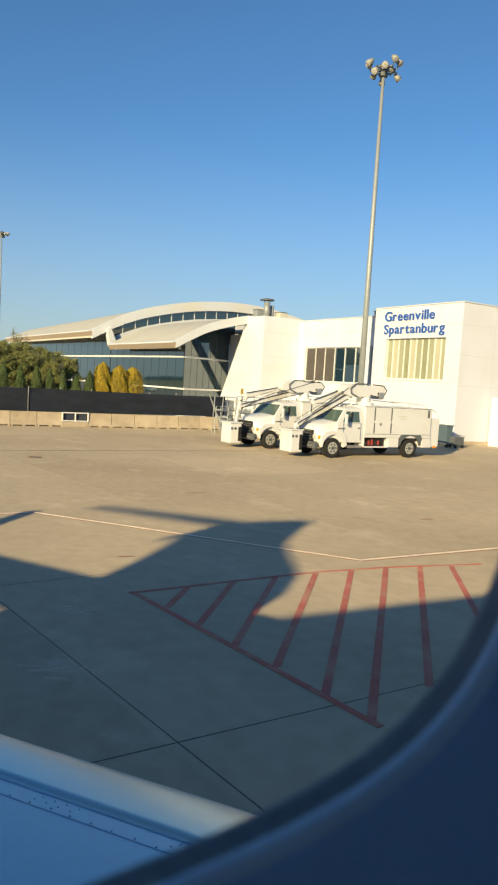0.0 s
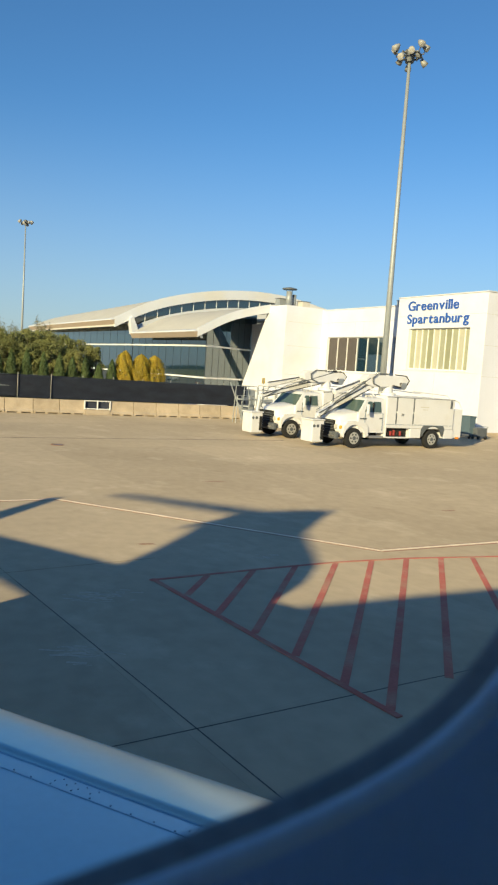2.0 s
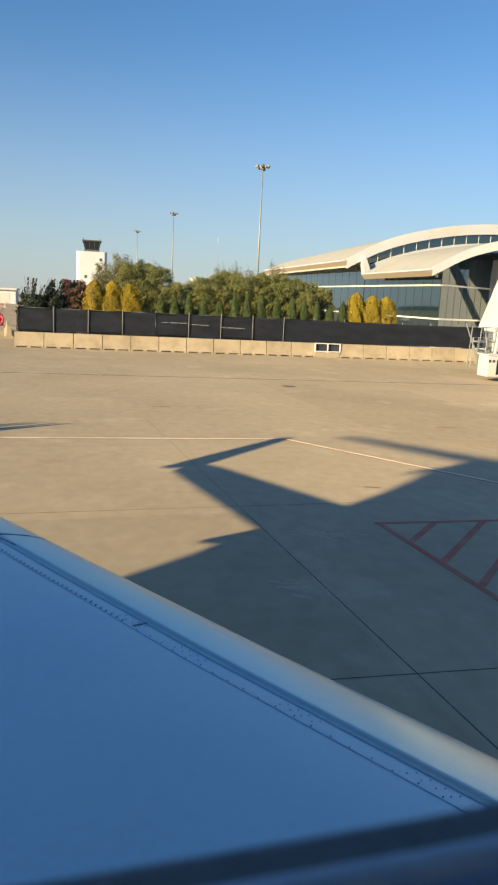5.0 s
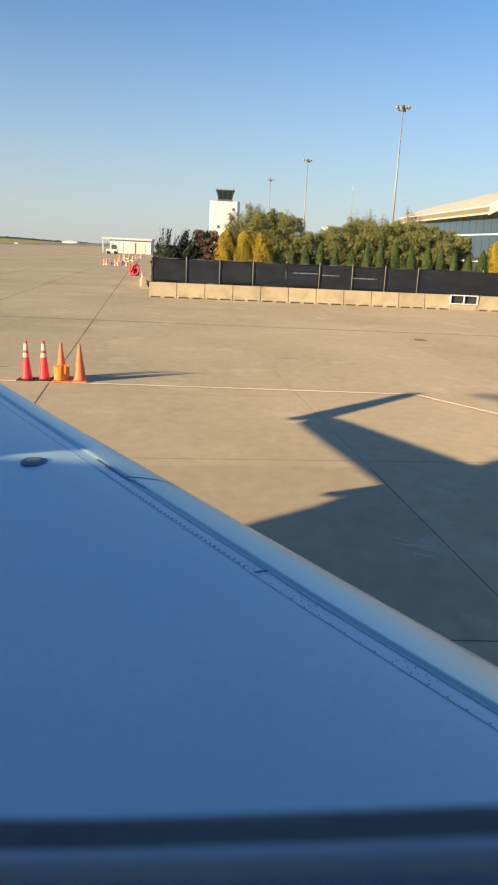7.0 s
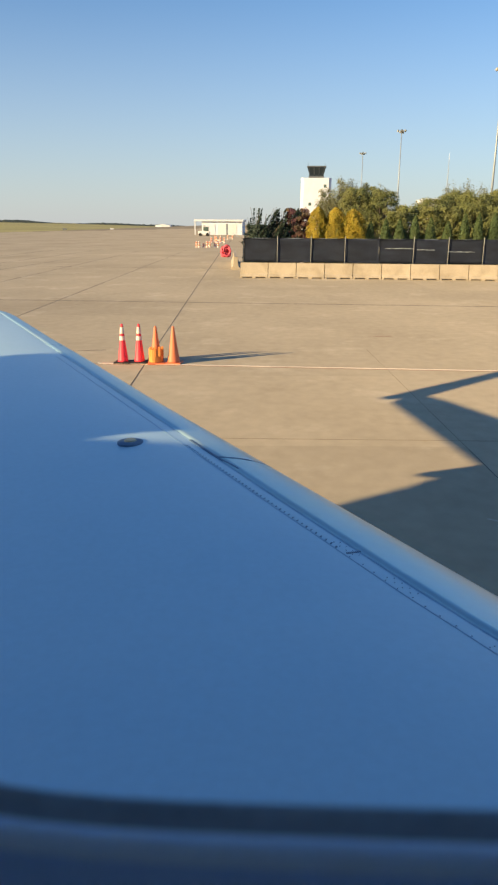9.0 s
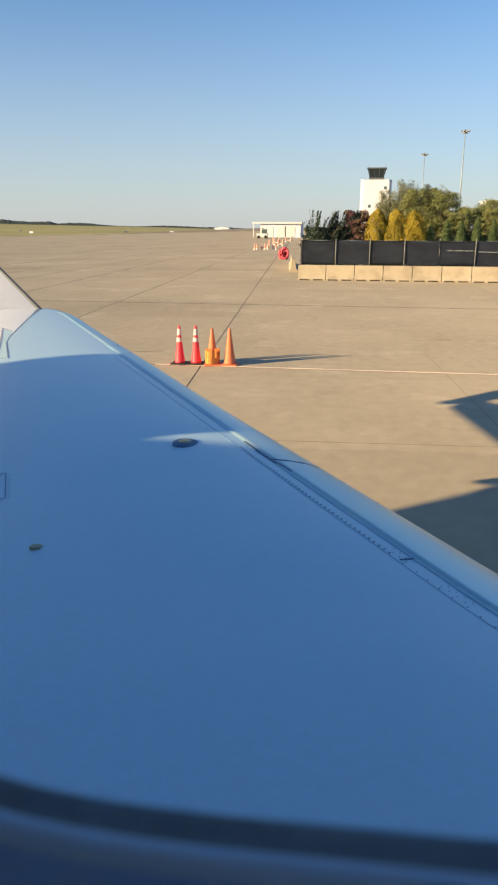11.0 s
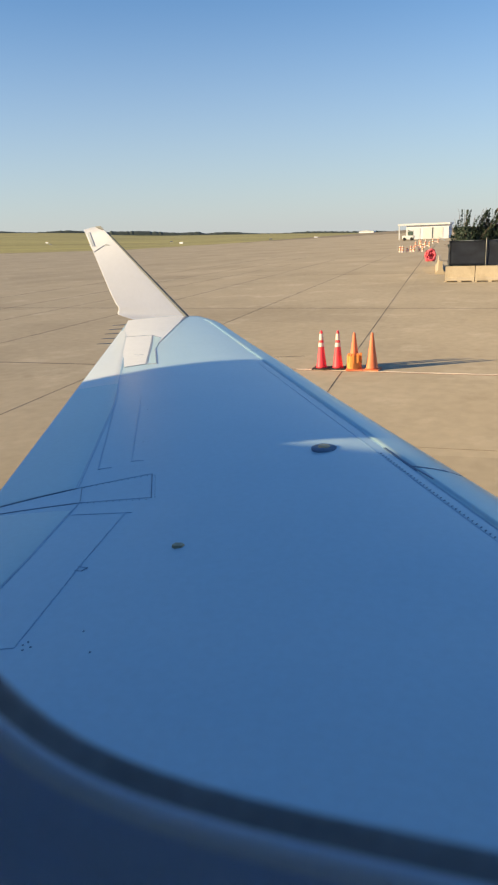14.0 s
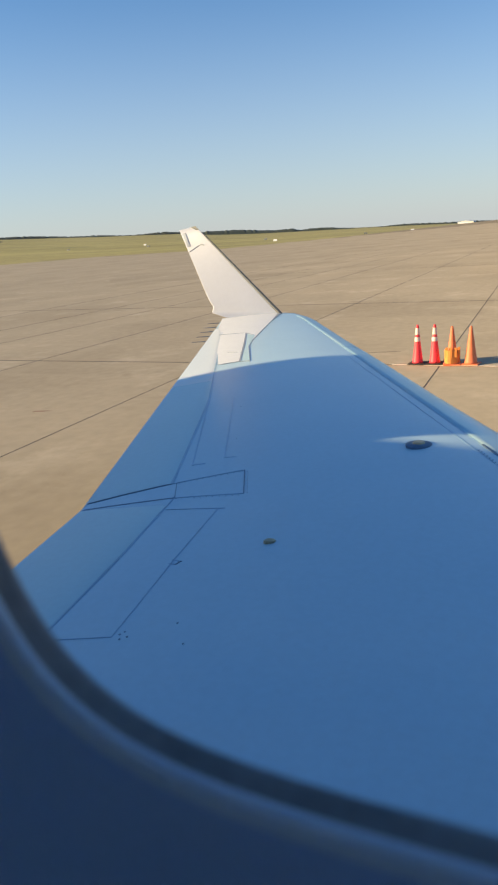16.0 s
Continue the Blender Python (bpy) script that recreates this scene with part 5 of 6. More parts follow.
    part("side_writing", box(5.55, 5.9, -0.0125, -0.009, 1.90, 1.94), soffit_mat, body)
    part("top_vent", box(7.40, 7.55, -0.014, 0.03, 2.02, 2.42, 0.004), dark_grey, body)
    gear = part("tool_bay", box(3.40, 4.80, 0.25, W - 0.3, 0.56, 0.97), tyre_mat, t, "open equipment bay with red gear")
    for k in range(5):
        part("fitting", tube([(3.5 + 0.2 * k, 0.10, 0.62), (3.5 + 0.2 * k, 0.10, 0.78 + 0.05 * (k % 3))], 0.06, 8), red_gear if k % 3 else tyre_mat, gear)
    part("bay_floor", box(3.36, 4.84, 0.0, 0.3, 0.50, 0.56, 0.005), truck_white, gear)
    part("rear_step", box(8.35, 9.35, 0.4, W - 0.4, 0.62, 0.72, 0.02), dark_grey, t)
    part("rear_winch", tube([(8.7, 0.7, 0.98), (8.7, 1.6, 0.98)], 0.26, 16), dark_grey, t)
    part("tail_lamp", box(7.95, 8.2, 0.03, 0.058, 0.50, 0.60, 0.01), amber, t)
    for y, s in ((0.14, -1), (W - 0.14, 1)):
        wheel(1.45, y, s, t)
        wheel(6.33, y + 0.02, s, t)
    part("axle", tube([(6.33, 0.2, 0.47), (6.33, W - 0.2, 0.47)], 0.09, 8), tyre_mat, t)
    part("axle", tube([(1.45, 0.2, 0.47), (1.45, W - 0.2, 0.47)], 0.07, 8), tyre_mat, t)
    # rails on the roof
    for y in (0.2, W - 0.2):
        part("roof_rail", tube([(4.9, y, 2.50 + roof_extra), (5.0, y, 2.78 + roof_extra), (6.2, y, 2.72 + roof_extra), (7.3, y, 2.66 + roof_extra), (7.5, y, 2.50 + roof_extra)], 0.02, 6), truck_white, t)
    part("tail_rail", tube([(7.65, 0.1, 2.50), (8.1, 0.1, 2.35), (8.3, 0.1, 2.0)], 0.02, 6), truck_white, t)
    # turret, folded boom and bucket
    bx, by = 4.2, 1.15
    tur = part("turret", tube([(bx, by, 2.48), (bx, by, 2.62), (bx, by, 2.64), (bx, by, 3.05)], [0.42, 0.42, 0.26, 0.24], 20), truck_white, t, smooth=False)
    part("boom_knuckle", prism([(bx - 1.65, 3.26), (bx - 1.55, 3.0), (bx - 1.0, 2.86), (bx + 0.7, 2.98), (bx + 1.0, 3.10), (bx + 1.08, 3.30), (bx + 0.9, 3.46), (bx - 1.4, 3.48)], (by - 0.24, by + 0.24), "y", bevel=0.04), truck_white, tur)
    part("knuckle_hose", tube([(bx - 0.75, by - 0.28, 2.9), (bx - 1.15, by - 0.28, 3.05), (bx - 1.2, by - 0.28, 3.3), (bx - 0.9, by - 0.28, 3.52), (bx - 0.2, by - 0.26, 3.54)], 0.035, 8), dark_grey, tur)
    part("knuckle_hose", tube([(bx + 0.1, by - 0.27, 3.0), (bx + 0.5, by - 0.30, 2.93), (bx + 0.95, by - 0.30, 3.05), (bx + 1.12, by - 0.28, 3.28), (bx + 0.9, by - 0.26, 3.5), (bx + 0.2, by - 0.25, 3.53)], 0.03, 8), tyre_mat, tur)
    part("knuckle_plate", box(bx + 0.55, bx + 0.95, by - 0.262, by - 0.243, 3.02, 3.16, 0.006), tyre_mat, tur)
    part("knuckle_motor", tube([(bx + 0.75, by - 0.34, 3.0), (bx + 0.75, by + 0.34, 3.0)], 0.18, 14), chrome, tur)
    (x0, z0), (x1, z1), (x2, z2) = boom
    a, b = Vector((x0, by, z0)), Vector((x1, by, z1))
    d = (b - a).normalized()
    up = Vector((-d.z, 0, d.x)) * (1 if d.x > 0 else -1)
    def arm(p, q, h0, h1, w, name, mat_):
        r0 = [p + s * Vector((0, w / 2, 0)) + u * up * h0 for s, u in ((-1, -1), (1, -1), (1, 1), (-1, 1))]
        r1 = [q + s * Vector((0, w / 2, 0)) + u * up * h1 for s, u in ((-1, -1), (1, -1), (1, 1), (-1, 1))]
        bm = loft([r0, r1], caps=True)
        bmesh.ops.bevel(bm, geom=bm.edges[:], offset=0.02, segments=1, affect="EDGES")
        return part(name, bm, mat_, t)
    low = arm(a, b, 0.125, 0.085, 0.26, "boom", truck_white)
    for s in (-1, 1):
        part("boom_cable", tube([a.lerp(b, u) + Vector((0, -0.165, 0)) + up * s * (0.13 - 0.04 * u) for u in (0.02, 0.35, 0.7, 0.98)], 0.022, 6), tyre_mat, low, "black hydraulic line")
    part("upper_cable", tube([Vector((x0, by + 0.2, z0 + 0.36)), Vector(((x0 + x2) / 2, by + 0.2, (z0 + z2) / 2 + 0.22)), Vector((x2, by + 0.2, z2 + 0.14))], 0.022, 6), tyre_mat, low)
    part("boom_sleeve", loft([[a.lerp(b, u) + s * Vector((0, 0.145, 0)) + k * up * 0.128 for s, k in ((-1, -1), (1, -1), (1, 1), (-1, 1))] for u in (0.42, 0.66)], caps=True), soffit_mat, low, "grey boom sleeve")
    arm(Vector((x0, by + 0.36, z0 + 0.18)), Vector((x2, by + 0.36, z2)), 0.14, 0.10, 0.24, "upper_boom", truck_white)
    part("boom_ram", tube([a + Vector((-0.3, -0.2, 0.28)), a.lerp(b, 0.55) + Vector((0, -0.2, 0.22))], 0.05, 8), dark_grey, low)
    part("hose", tube([a + Vector((0, -0.19, 0.3)), a.lerp(b, 0.3) + Vector((0, -0.21, 0.36)), a.lerp(b, 0.7) + Vector((0, -0.2, 0.22)), b + Vector((0.1, -0.16, -0.1)), b + Vector((0.0, -0.2, -0.5)), b + Vector((0.2, -0.2, -0.75))], 0.022, 6), dark_grey, low)
    part("guide_rope", tube([a + Vector((0.3, -0.1, 0.6)), b + Vector((-0.1, -0.1, 0.25))], 0.012, 5), dark_grey, low)
    # cab guard that the boom rests on
    for y in (0.75, 1.55):
        part("boom_rest", tube([(3.0, y, 2.36), (3.0, y, 2.78)], 0.03, 6), truck_white, t)
    part("boom_rest", tube([(3.0, 0.7, 2.78), (3.0, 1.6, 2.78)], 0.03, 6), truck_white, t)
    for x in (2.45, 2.62, 2.8):
        part("beacon", tube([(x, 0.6, 2.385), (x, 0.6, 2.46), (x, 0.6, 2.49)], [0.06, 0.06, 0.03], 10), lamp_glass, t)
    buck = part("bucket", box(-0.80, -0.14, 0.22, 1.12, 0.24, 1.22, 0.05), truck_white, t, "white fibreglass bucket")
    part("bucket_rim", box(-0.83, -0.11, 0.19, 1.15, 1.225, 1.29, 0.02), truck_white, buck)
    part("bucket_vent", box(-0.135, -0.115, 0.35, 0.60, 0.45, 1.05), dark_grey, buck)
    part("bucket_side", box(-0.34, -0.18, 0.200, 0.215, 0.36, 1.06, 0.004), tyre_mat, buck, "dark ribbed side panel")
    for x in (-0.70, -0.50):
        part("bucket_port", tube([(x, 0.205, 0.98), (x, 0.218, 0.98)], 0.07, 12), dark_grey, buck)
    part("bucket_arm", tube([tuple(b), (-0.12, 0.9, 1.1), (-0.12, 0.9, 0.6)], [0.07, 0.07, 0.05], 8), truck_white, buck)
    return t


bucket_truck(pose(19.52, 26.32, 0), "white bucket truck with box body and folded boom", False, 0.0, ((3.2, 3.02), (0.05, 1.42), (1.2, 2.5)))
bucket_truck(pose(18.62, 30.25, 0), "white bucket truck with tall grille and high boom", True, -0.05, ((5.0, 3.25), (0.15, 2.05), (0.7, 2.6)))


# ---- ground service frames near the wall ----
def service_stand(x, y, w, h, turn_, label):
    s = thing("service_stand", label, "service stand", pose(x, y, 0, 0, 0, turn_), "metal service stands")
    for px in (-w / 2, w / 2):
        for py in (-0.4, 0.4):
            part("leg", tube([(px, py, 0), (px * 0.8, py, h)], 0.03, 6), galvanised, s)
        part("cross_brace", tube([(px, -0.4, 0.2), (px * 0.85, 0.4, h * 0.8)], 0.018, 6), galvanised, s)
    for k in range(5):
        z = h * (k + 0.6) / 5.2
        part("rung", tube([(-w * 0.46, -0.4, z), (w * 0.46, -0.4, z)], 0.02, 6), galvanised, s)
    part("rail", tube([(-w * 0.42, 0.4, h), (w * 0.42, 0.4, h), (w * 0.42, -0.4, h), (-w * 0.42, -0.4, h)], 0.02, 6), galvanised, s)
    part("deck", box(-w * 0.42, w * 0.42, -0.4, 0.4, h * 0.62, h * 0.66, 0.005), galvanised, s)
    return s


for x, y, w, h, tn in ((22.5, 39.3, 1.3, 2.3, 12), (22.9, 37.2, 1.4, 2.4, -8), (23.6, 38.6, 1.2, 2.1, 20), (22.2, 38.8, 1.0, 1.7, 40), (24.6, 37.0, 1.4, 2.3, 5), (25.6, 39.0, 1.2, 2.2, -15)):
    service_stand(x, y, w, h, tn, "grey metal wheeled service stand by the wall")
for x, y, lean, h in ((21.9, 38.2, -0.45, 2.5), (22.6, 38.6, 0.5, 2.4), (23.3, 38.1, -0.3, 2.2)):
    pole_ = thing("boom_pole", "pale metal pole leaning among the service stands", "pole", pose(x, y, 0), "leaning poles")
    part("shaft", tube([(0, 0, 0), (lean * h * 0.5, 0.05, h * 0.5), (lean * h, 0.1, h)], [0.05, 0.045, 0.03], 8), galvanised, pole_)
    part("foot", box(-0.14, 0.14, -0.14, 0.14, 0, 0.05, 0.01), dark_grey, pole_)
flag = thing("caution_marker", "yellow marker flag on a thin pole among stands", "marker", pose(22.9, 38.0, 0))
part("pole", tube([(0, 0, 0), (0, 0, 2.9)], 0.02, 6), galvanised, flag)
part("flag", box(-0.10, 0.10, -0.012, 0.012, 2.55, 2.88, 0.004), leaf_yellow, flag)
cab_ = thing("utility_cabinet", "pale grey utility cabinet at the fence end", "cabinet", pose(24.9, 43.6, 0))
part("body", box(-0.55, 0.55, -0.4, 0.4, 0, 2.0, 0.02), soffit_mat, cab_)
part("door", box(-0.5, 0.5, -0.425, -0.403, 0.1, 1.9, 0.008), galvanised, cab_)
part("shade_panel", box(-1.4, -0.6, -0.02, 0.02, 0.2, 2.0, 0.005), screen_mat, cab_)
bin_ = thing("wheeled_bin", "grey-blue wheeled bin by the wall behind the truck", "bin", pose(34.2, 31.9, 0) @ Matrix.Diagonal((0.62, 1.05, 1.15, 1)))
part("tub", prism([(-0.35, 0.1), (0.35, 0.1), (0.45, 1.15), (-0.45, 1.15)], (-0.4, 0.4), "y", bevel=0.03), bin_blue, bin_)
part("lid", box(-0.48, 0.48, -0.44, 0.44, 1.155, 1.22, 0.02), bin_blue, bin_)
for x in (-0.25, 0.25):
    part("tyre", tube([(x, -0.42, 0.12), (x, -0.30, 0.12)], 0.12, 12), tyre_mat, bin_)

cart = thing("tool_cart", "low dark tool cart standing beside the wheeled bin", "cart", pose(34.75, 31.5, 0) @ Matrix.Diagonal((0.8, 1, 0.9, 1)))
part("body", box(-0.55, 0.55, -0.35, 0.35, 0.18, 0.78, 0.03), dark_grey, cart)
part("handle", tube([(0.55, -0.25, 0.7), (0.75, -0.25, 0.85), (0.75, 0.25, 0.85), (0.55, 0.25, 0.7)], 0.02, 6), galvanised, cart)
for x in (-0.38, 0.38):
    part("tyre", tube([(x, -0.40, 0.12), (x, -0.30, 0.12)], 0.12, 12), tyre_mat, cart)


# ---- traffic cones ----
def cone(x, y, h, mat_, bands, label, sleeve=False):
    c = thing("traffic_cone", label, "traffic cone", pose(x, y, 0, 0, 0, random.uniform(-12, 12)), "row of cones")
    part("base", box(-0.19, 0.19, -0.19, 0.19, 0, 0.035, 0.012), tyre_mat if bands else mat_, c, "square base")
    slim = 0.84 if bands else 1.0
    prof = [(0.0, 0.155 * slim), (0.03, 0.14 * slim), (0.5 * h, 0.082 * slim), (h - 0.03, 0.03), (h, 0.022)]
    part("body", tube([(0, 0, 0.036 + z) for z, r in prof], [r for z, r in prof], 24), mat_, c, smooth=True)
    rad = lambda z: 0.14 * slim - (0.14 * slim - 0.03) * z / h + 0.004
    for z0, z1 in bands:
        part("collar", tube([(0, 0, 0.036 + z0 * h), (0, 0, 0.036 + z1 * h)], [rad(z0 * h), rad(z1 * h)], 24, caps=False), cone_white, c, "white reflective collar", smooth=True)
    if sleeve:
        sl = part("pouch", prism([(0.165 * math.cos(a) * (1 + 0.12 * math.sin(5 * a)), 0.16 * math.sin(a) * (1 + 0.10 * math.cos(3 * a))) for a in [2 * math.pi * k / 18 for k in range(18)]], (0.04, 0.34), "z", bevel=0.012), yellow_cloth, c, "orange cloth pouch round the cone")
        for a in (-2.4, -1.7, -1.0, -0.3):
            part("flap", box(0.155 * math.cos(a) - 0.028, 0.155 * math.cos(a) + 0.028, 0.155 * math.sin(a) - 0.012, 0.155 * math.sin(a) + 0.012, 0.18, 0.42 + 0.04 * math.sin(9 * a), 0.008), yellow_cloth, sl)
    return c


random.seed(11)
cone(-4.42, 16.28, 0.86, cone_red, ((0.57, 0.68), (0.75, 0.92)), "bright red traffic cone with white reflective collars")
cone(-4.04, 16.33, 0.86, cone_red, ((0.57, 0.68), (0.75, 0.92)), "bright red traffic cone with white reflective collars")
cone(-3.64, 16.28, 0.83, cone_orange, (), "faded orange traffic cone with cloth pouch", True)
cone(-3.24, 16.34, 0.82, cone_orange, (), "plain faded orange traffic cone on the apron")


# far barricades, a red bundle, a small white tug and a low shed
def barricade(x, y, wide, turn_, h=0.72):
    """Two slim banded posts on a low rail."""
    b = thing("low_barricade", "small white and orange banded barricade far across the apron", "barricade", pose(x, y, 0, 0, 0, turn_), "far barricades")
    part("rail", box(-wide / 2, wide / 2, -0.05, 0.05, 0.16, 0.30, 0.02), cone_white, b)
    for k in (-wide / 2, wide / 2):
        post_ = part("post", tube([(k, 0, 0), (k, 0, 0.06), (k, 0, 0.08), (k, 0, h - 0.03), (k, 0, h)], [0.17, 0.16, 0.105, 0.08, 0.03], 12), cone_white, b)
        for z in (0.2, 0.48):
            part("band", tube([(k, 0, z * h / 0.72), (k, 0, (z + 0.14) * h / 0.72)], [0.108, 0.1], 12), cone_orange, post_, "orange band")
    return b


for x, y, w, tn, h in ((-14.1, 87.6, 0.30, 0, 0.72), (-13.3, 88.2, 0.45, 6, 0.5), (-12.85, 87.8, 0.36, -5, 0.74), (-11.95, 88.2, 0.4, 12, 0.62), (-14.6, 104.6, 0.6, 20, 0.8), (-14.7, 110.2, 0.9, -15, 0.9), (-13.8, 104.2, 0.7, 35, 0.95), (-13.2, 103.6, 0.6, 0, 0.8), (-14.5, 124.0, 0.8, 10, 0.7)):
    barricade(x, y, w, tn, h)
bundle = thing("hose_bundle", "red coiled hose bundle lying by the fence end", "hose bundle", pose(-8.05, 65.5, 0, 0, 0, 8) @ Matrix.Diagonal((0.74, 0.74, 0.95, 1)))
random.seed(5)
for k in range(7):
    a0, cx, cz, r = random.uniform(0, 6), random.uniform(-0.25, 0.25), random.uniform(0.42, 0.62), random.uniform(0.26, 0.42)
    loop = [(cx + r * math.cos(a0 + 0.42 * j) * (1 + 0.12 * math.sin(2.3 * j + k)), -0.36 + 0.11 * k + 0.06 * math.sin(1.7 * j), max(0.1, cz + r * math.sin(a0 + 0.42 * j) * 1.15)) for j in range(15)]
    part("coil", tube(loop, 0.105, 10), hose_red, bundle, smooth=True)
part("strap", tube([(-0.5, 0, 0.95), (0.0, -0.1, 0.5), (0.45, 0.1, 1.0)], 0.09, 8), red_gear, bundle)
tug = thing("airport_tug", "small white airport tug far across the apron", "tug", pose(-22.5, 148, 0))
part("body", box(-1.1, 1.1, -0.6, 0.6, 0.3, 0.95, 0.08), truck_white, tug)
part("cab", box(-0.1, 0.9, -0.55, 0.55, 0.952, 1.75, 0.08), window_glass, tug, "dark glazed cab")
part("roof", box(-0.2, 1.0, -0.6, 0.6, 1.753, 1.85, 0.03), truck_white, tug)
for x in (-0.7, 0.7):
    for y in (-0.55, 0.55):
        part("tyre", tube([(x, y - 0.1, 0.3), (x, y + 0.1, 0.3)], 0.3, 14), tyre_mat, tug)
shed = thing("shed", "low cream shed with wide doors and flat roof", "building", pose(-20.5, 158, 0))
part("wall", box(-4.0, 4.6, 0, 6, 0, 2.75), stucco, shed)
part("roof", box(-5.6, 4.9, -0.6, 6.3, 2.755, 3.15, 0.02), roof_white, shed)
part("canopy_post", box(-5.5, -5.3, -0.4, -0.2, 0, 2.75), roof_white, shed)
for x in (-2.1, 0.3, 2.5):
    part("door", box(x - 0.95, x + 0.95, -0.06, -0.003, 0.05, 2.2, 0.01), roof_white, shed, "pale roller door")
part("door_gap", box(1.32, 1.45, -0.07, -0.003, 0.05, 2.3), dark_grey, shed)
part("window", box(-3.7, -3.2, -0.05, -0.003, 1.1, 1.9), dark_grey, shed)

# ---- control tower ----
tower = thing("control_tower", "white airport control tower with dark glazed cab", "control tower", pose(-1.0, 250, 0))
part("shaft", prism([(-4.95, 0.8), (-4.1, 0), (4.1, 0), (4.95, 0.8), (4.95, 9), (-4.95, 9)], (0, 15.9), "z"), stucco, tower, "white rendered shaft")
part("parapet", prism([(-4.97, 0.78), (-4.11, -0.03), (4.11, -0.03), (4.97, 0.78), (4.97, 9.02), (-4.97, 9.02)], (15.903, 16.2), "z"), stucco, tower)
rings = [[(sx * w, 4.5 + sy * w, z) for sx, sy in ((-1, -1), (1, -1), (1, 1), (-1, 1))] for z, w in ((16.3, 2.2), (17.4, 2.4), (19.6, 3.0))]
part("cab_glass", loft(rings, caps=True), tower_glass, tower, "dark outward-leaning cab glazing")
part("cab_base", box(-2.5, 2.5, 2.0, 7.0, 16.303, 16.9, 0.05), dark_grey, tower)
part("cab_roof", box(-3.15, 3.15, 1.35, 7.65, 19.603, 19.95, 0.05), dark_grey, tower)
for sx in (-2.6, -0.9, 0.9, 2.6):
    part("mullion", tube([(sx * 0.78, 4.5 - 2.22, 16.9), (sx, 4.5 - 3.02, 19.6)], 0.05, 6), dark_grey, tower)
for x in (-2.8, 2.7):
    part("aerial", tube([(x, 4.5, 19.9), (x, 4.5, 20.9)], 0.05, 6), dark_grey, tower)
for x, z in ((2.9, 13.2), (2.9, 10.4), (-1.9, 7.6), (3.0, 7.0)):
    w = part("window", box(x - 0.45, x + 0.45, -0.05, 0.02, z, z + 0.95, 0.01), window_glass, tower)

# a pale roof far behind the trees
far_hall = thing("far_building", "pale low building far behind the trees", "building", pose(27, 130, 0))
part("wall", box(-9, 9, 0, 10, 0, 6.2), stucco, far_hall)
part("roof", box(-9.4, 9.4, -0.4, 10.4, 6.203, 6.7, 0.03), roof_white, far_hall)


# ---- plants behind the fence ----
def leaf_cloud(count, place, size, seed):
    """Many small leaf blades; place(rnd) gives where each grows and its outward way."""
    rnd = random.Random(seed)
    verts, faces = [], []
    for _ in range(count):
        p, out = place(rnd)
        s = size * rnd.uniform(0.6, 1.35)
        d = (Vector((rnd.gauss(0, 1), rnd.gauss(0, 1), rnd.gauss(0, 1))) + 1.5 * Vector(out)).normalized()
        u = d.orthogonal().normalized()
        u = (Matrix.Rotation(rnd.uniform(0, 6.28), 3, d) @ u)
        v = d.cross(u)
        i = len(verts)
        verts += [p - v * s * 0.5, p + u * s * 0.32 + d * s * 0.06, p + v * s * 0.6, p - u * s * 0.32 + d * s * 0.06]
        faces.append((i, i + 1, i + 2, i + 3))
    me = bpy.data.meshes.new("crown")
    me.from_pydata([tuple(q) for q in verts], [], faces)
    return me


def column_place(h, r, lumps=0.18, point=1.5):
    def place(rnd):
        t = rnd.random() ** 0.85
        a = rnd.uniform(0, 2 * math.pi)
        wide = r * (1 - t**point) ** 0.75 * (0.75 + 0.25 * min(1, t * 6))
        wide *= 1 + lumps * math.sin(3 * a + 7 * t) * math.cos(9 * t + 2 * a)
        k = math.sqrt(rnd.uniform(0.45, 1.0))
        return Vector((wide * k * math.cos(a), wide * k * math.sin(a), 0.12 + t * h)), (math.cos(a), math.sin(a), 0.7)
    return place


def crown_place(h, r, z0, seed, clumps=16):
    """Leaves in flat, tiered sprays round limb ends, with gaps between them."""
    rnd0 = random.Random(seed)
    balls = []
    for k in range(clumps):
        a, t = 2.4 * k + rnd0.uniform(-0.5, 0.5), (k + rnd0.random()) / clumps
        q = math.sqrt(rnd0.uniform(0.15, 1.0)) * (1 - 0.55 * t ** 2.2)
        balls.append((Vector((r * q * math.cos(a), r * q * math.sin(a), z0 + (h - z0) * (0.06 + 0.88 * t))), rnd0.uniform(0.19, 0.33) * r))
    def place(rnd):
        c, s = balls[rnd.randrange(len(balls))]
        d = Vector((rnd.gauss(0, 1), rnd.gauss(0, 1), rnd.gauss(0.25, 0.8))).normalized()
        p = d * s * rnd.uniform(0.1, 1.3) ** 0.6
        return c + Vector((p.x, p.y, 0.62 * p.z)), d
    place.balls = balls
    return place


def crown(me, mat_, parent):
    if not me.materials:
        me.materials.append(mat_)
    ob = new("crown", me)
    ob.parent = parent
    return ob


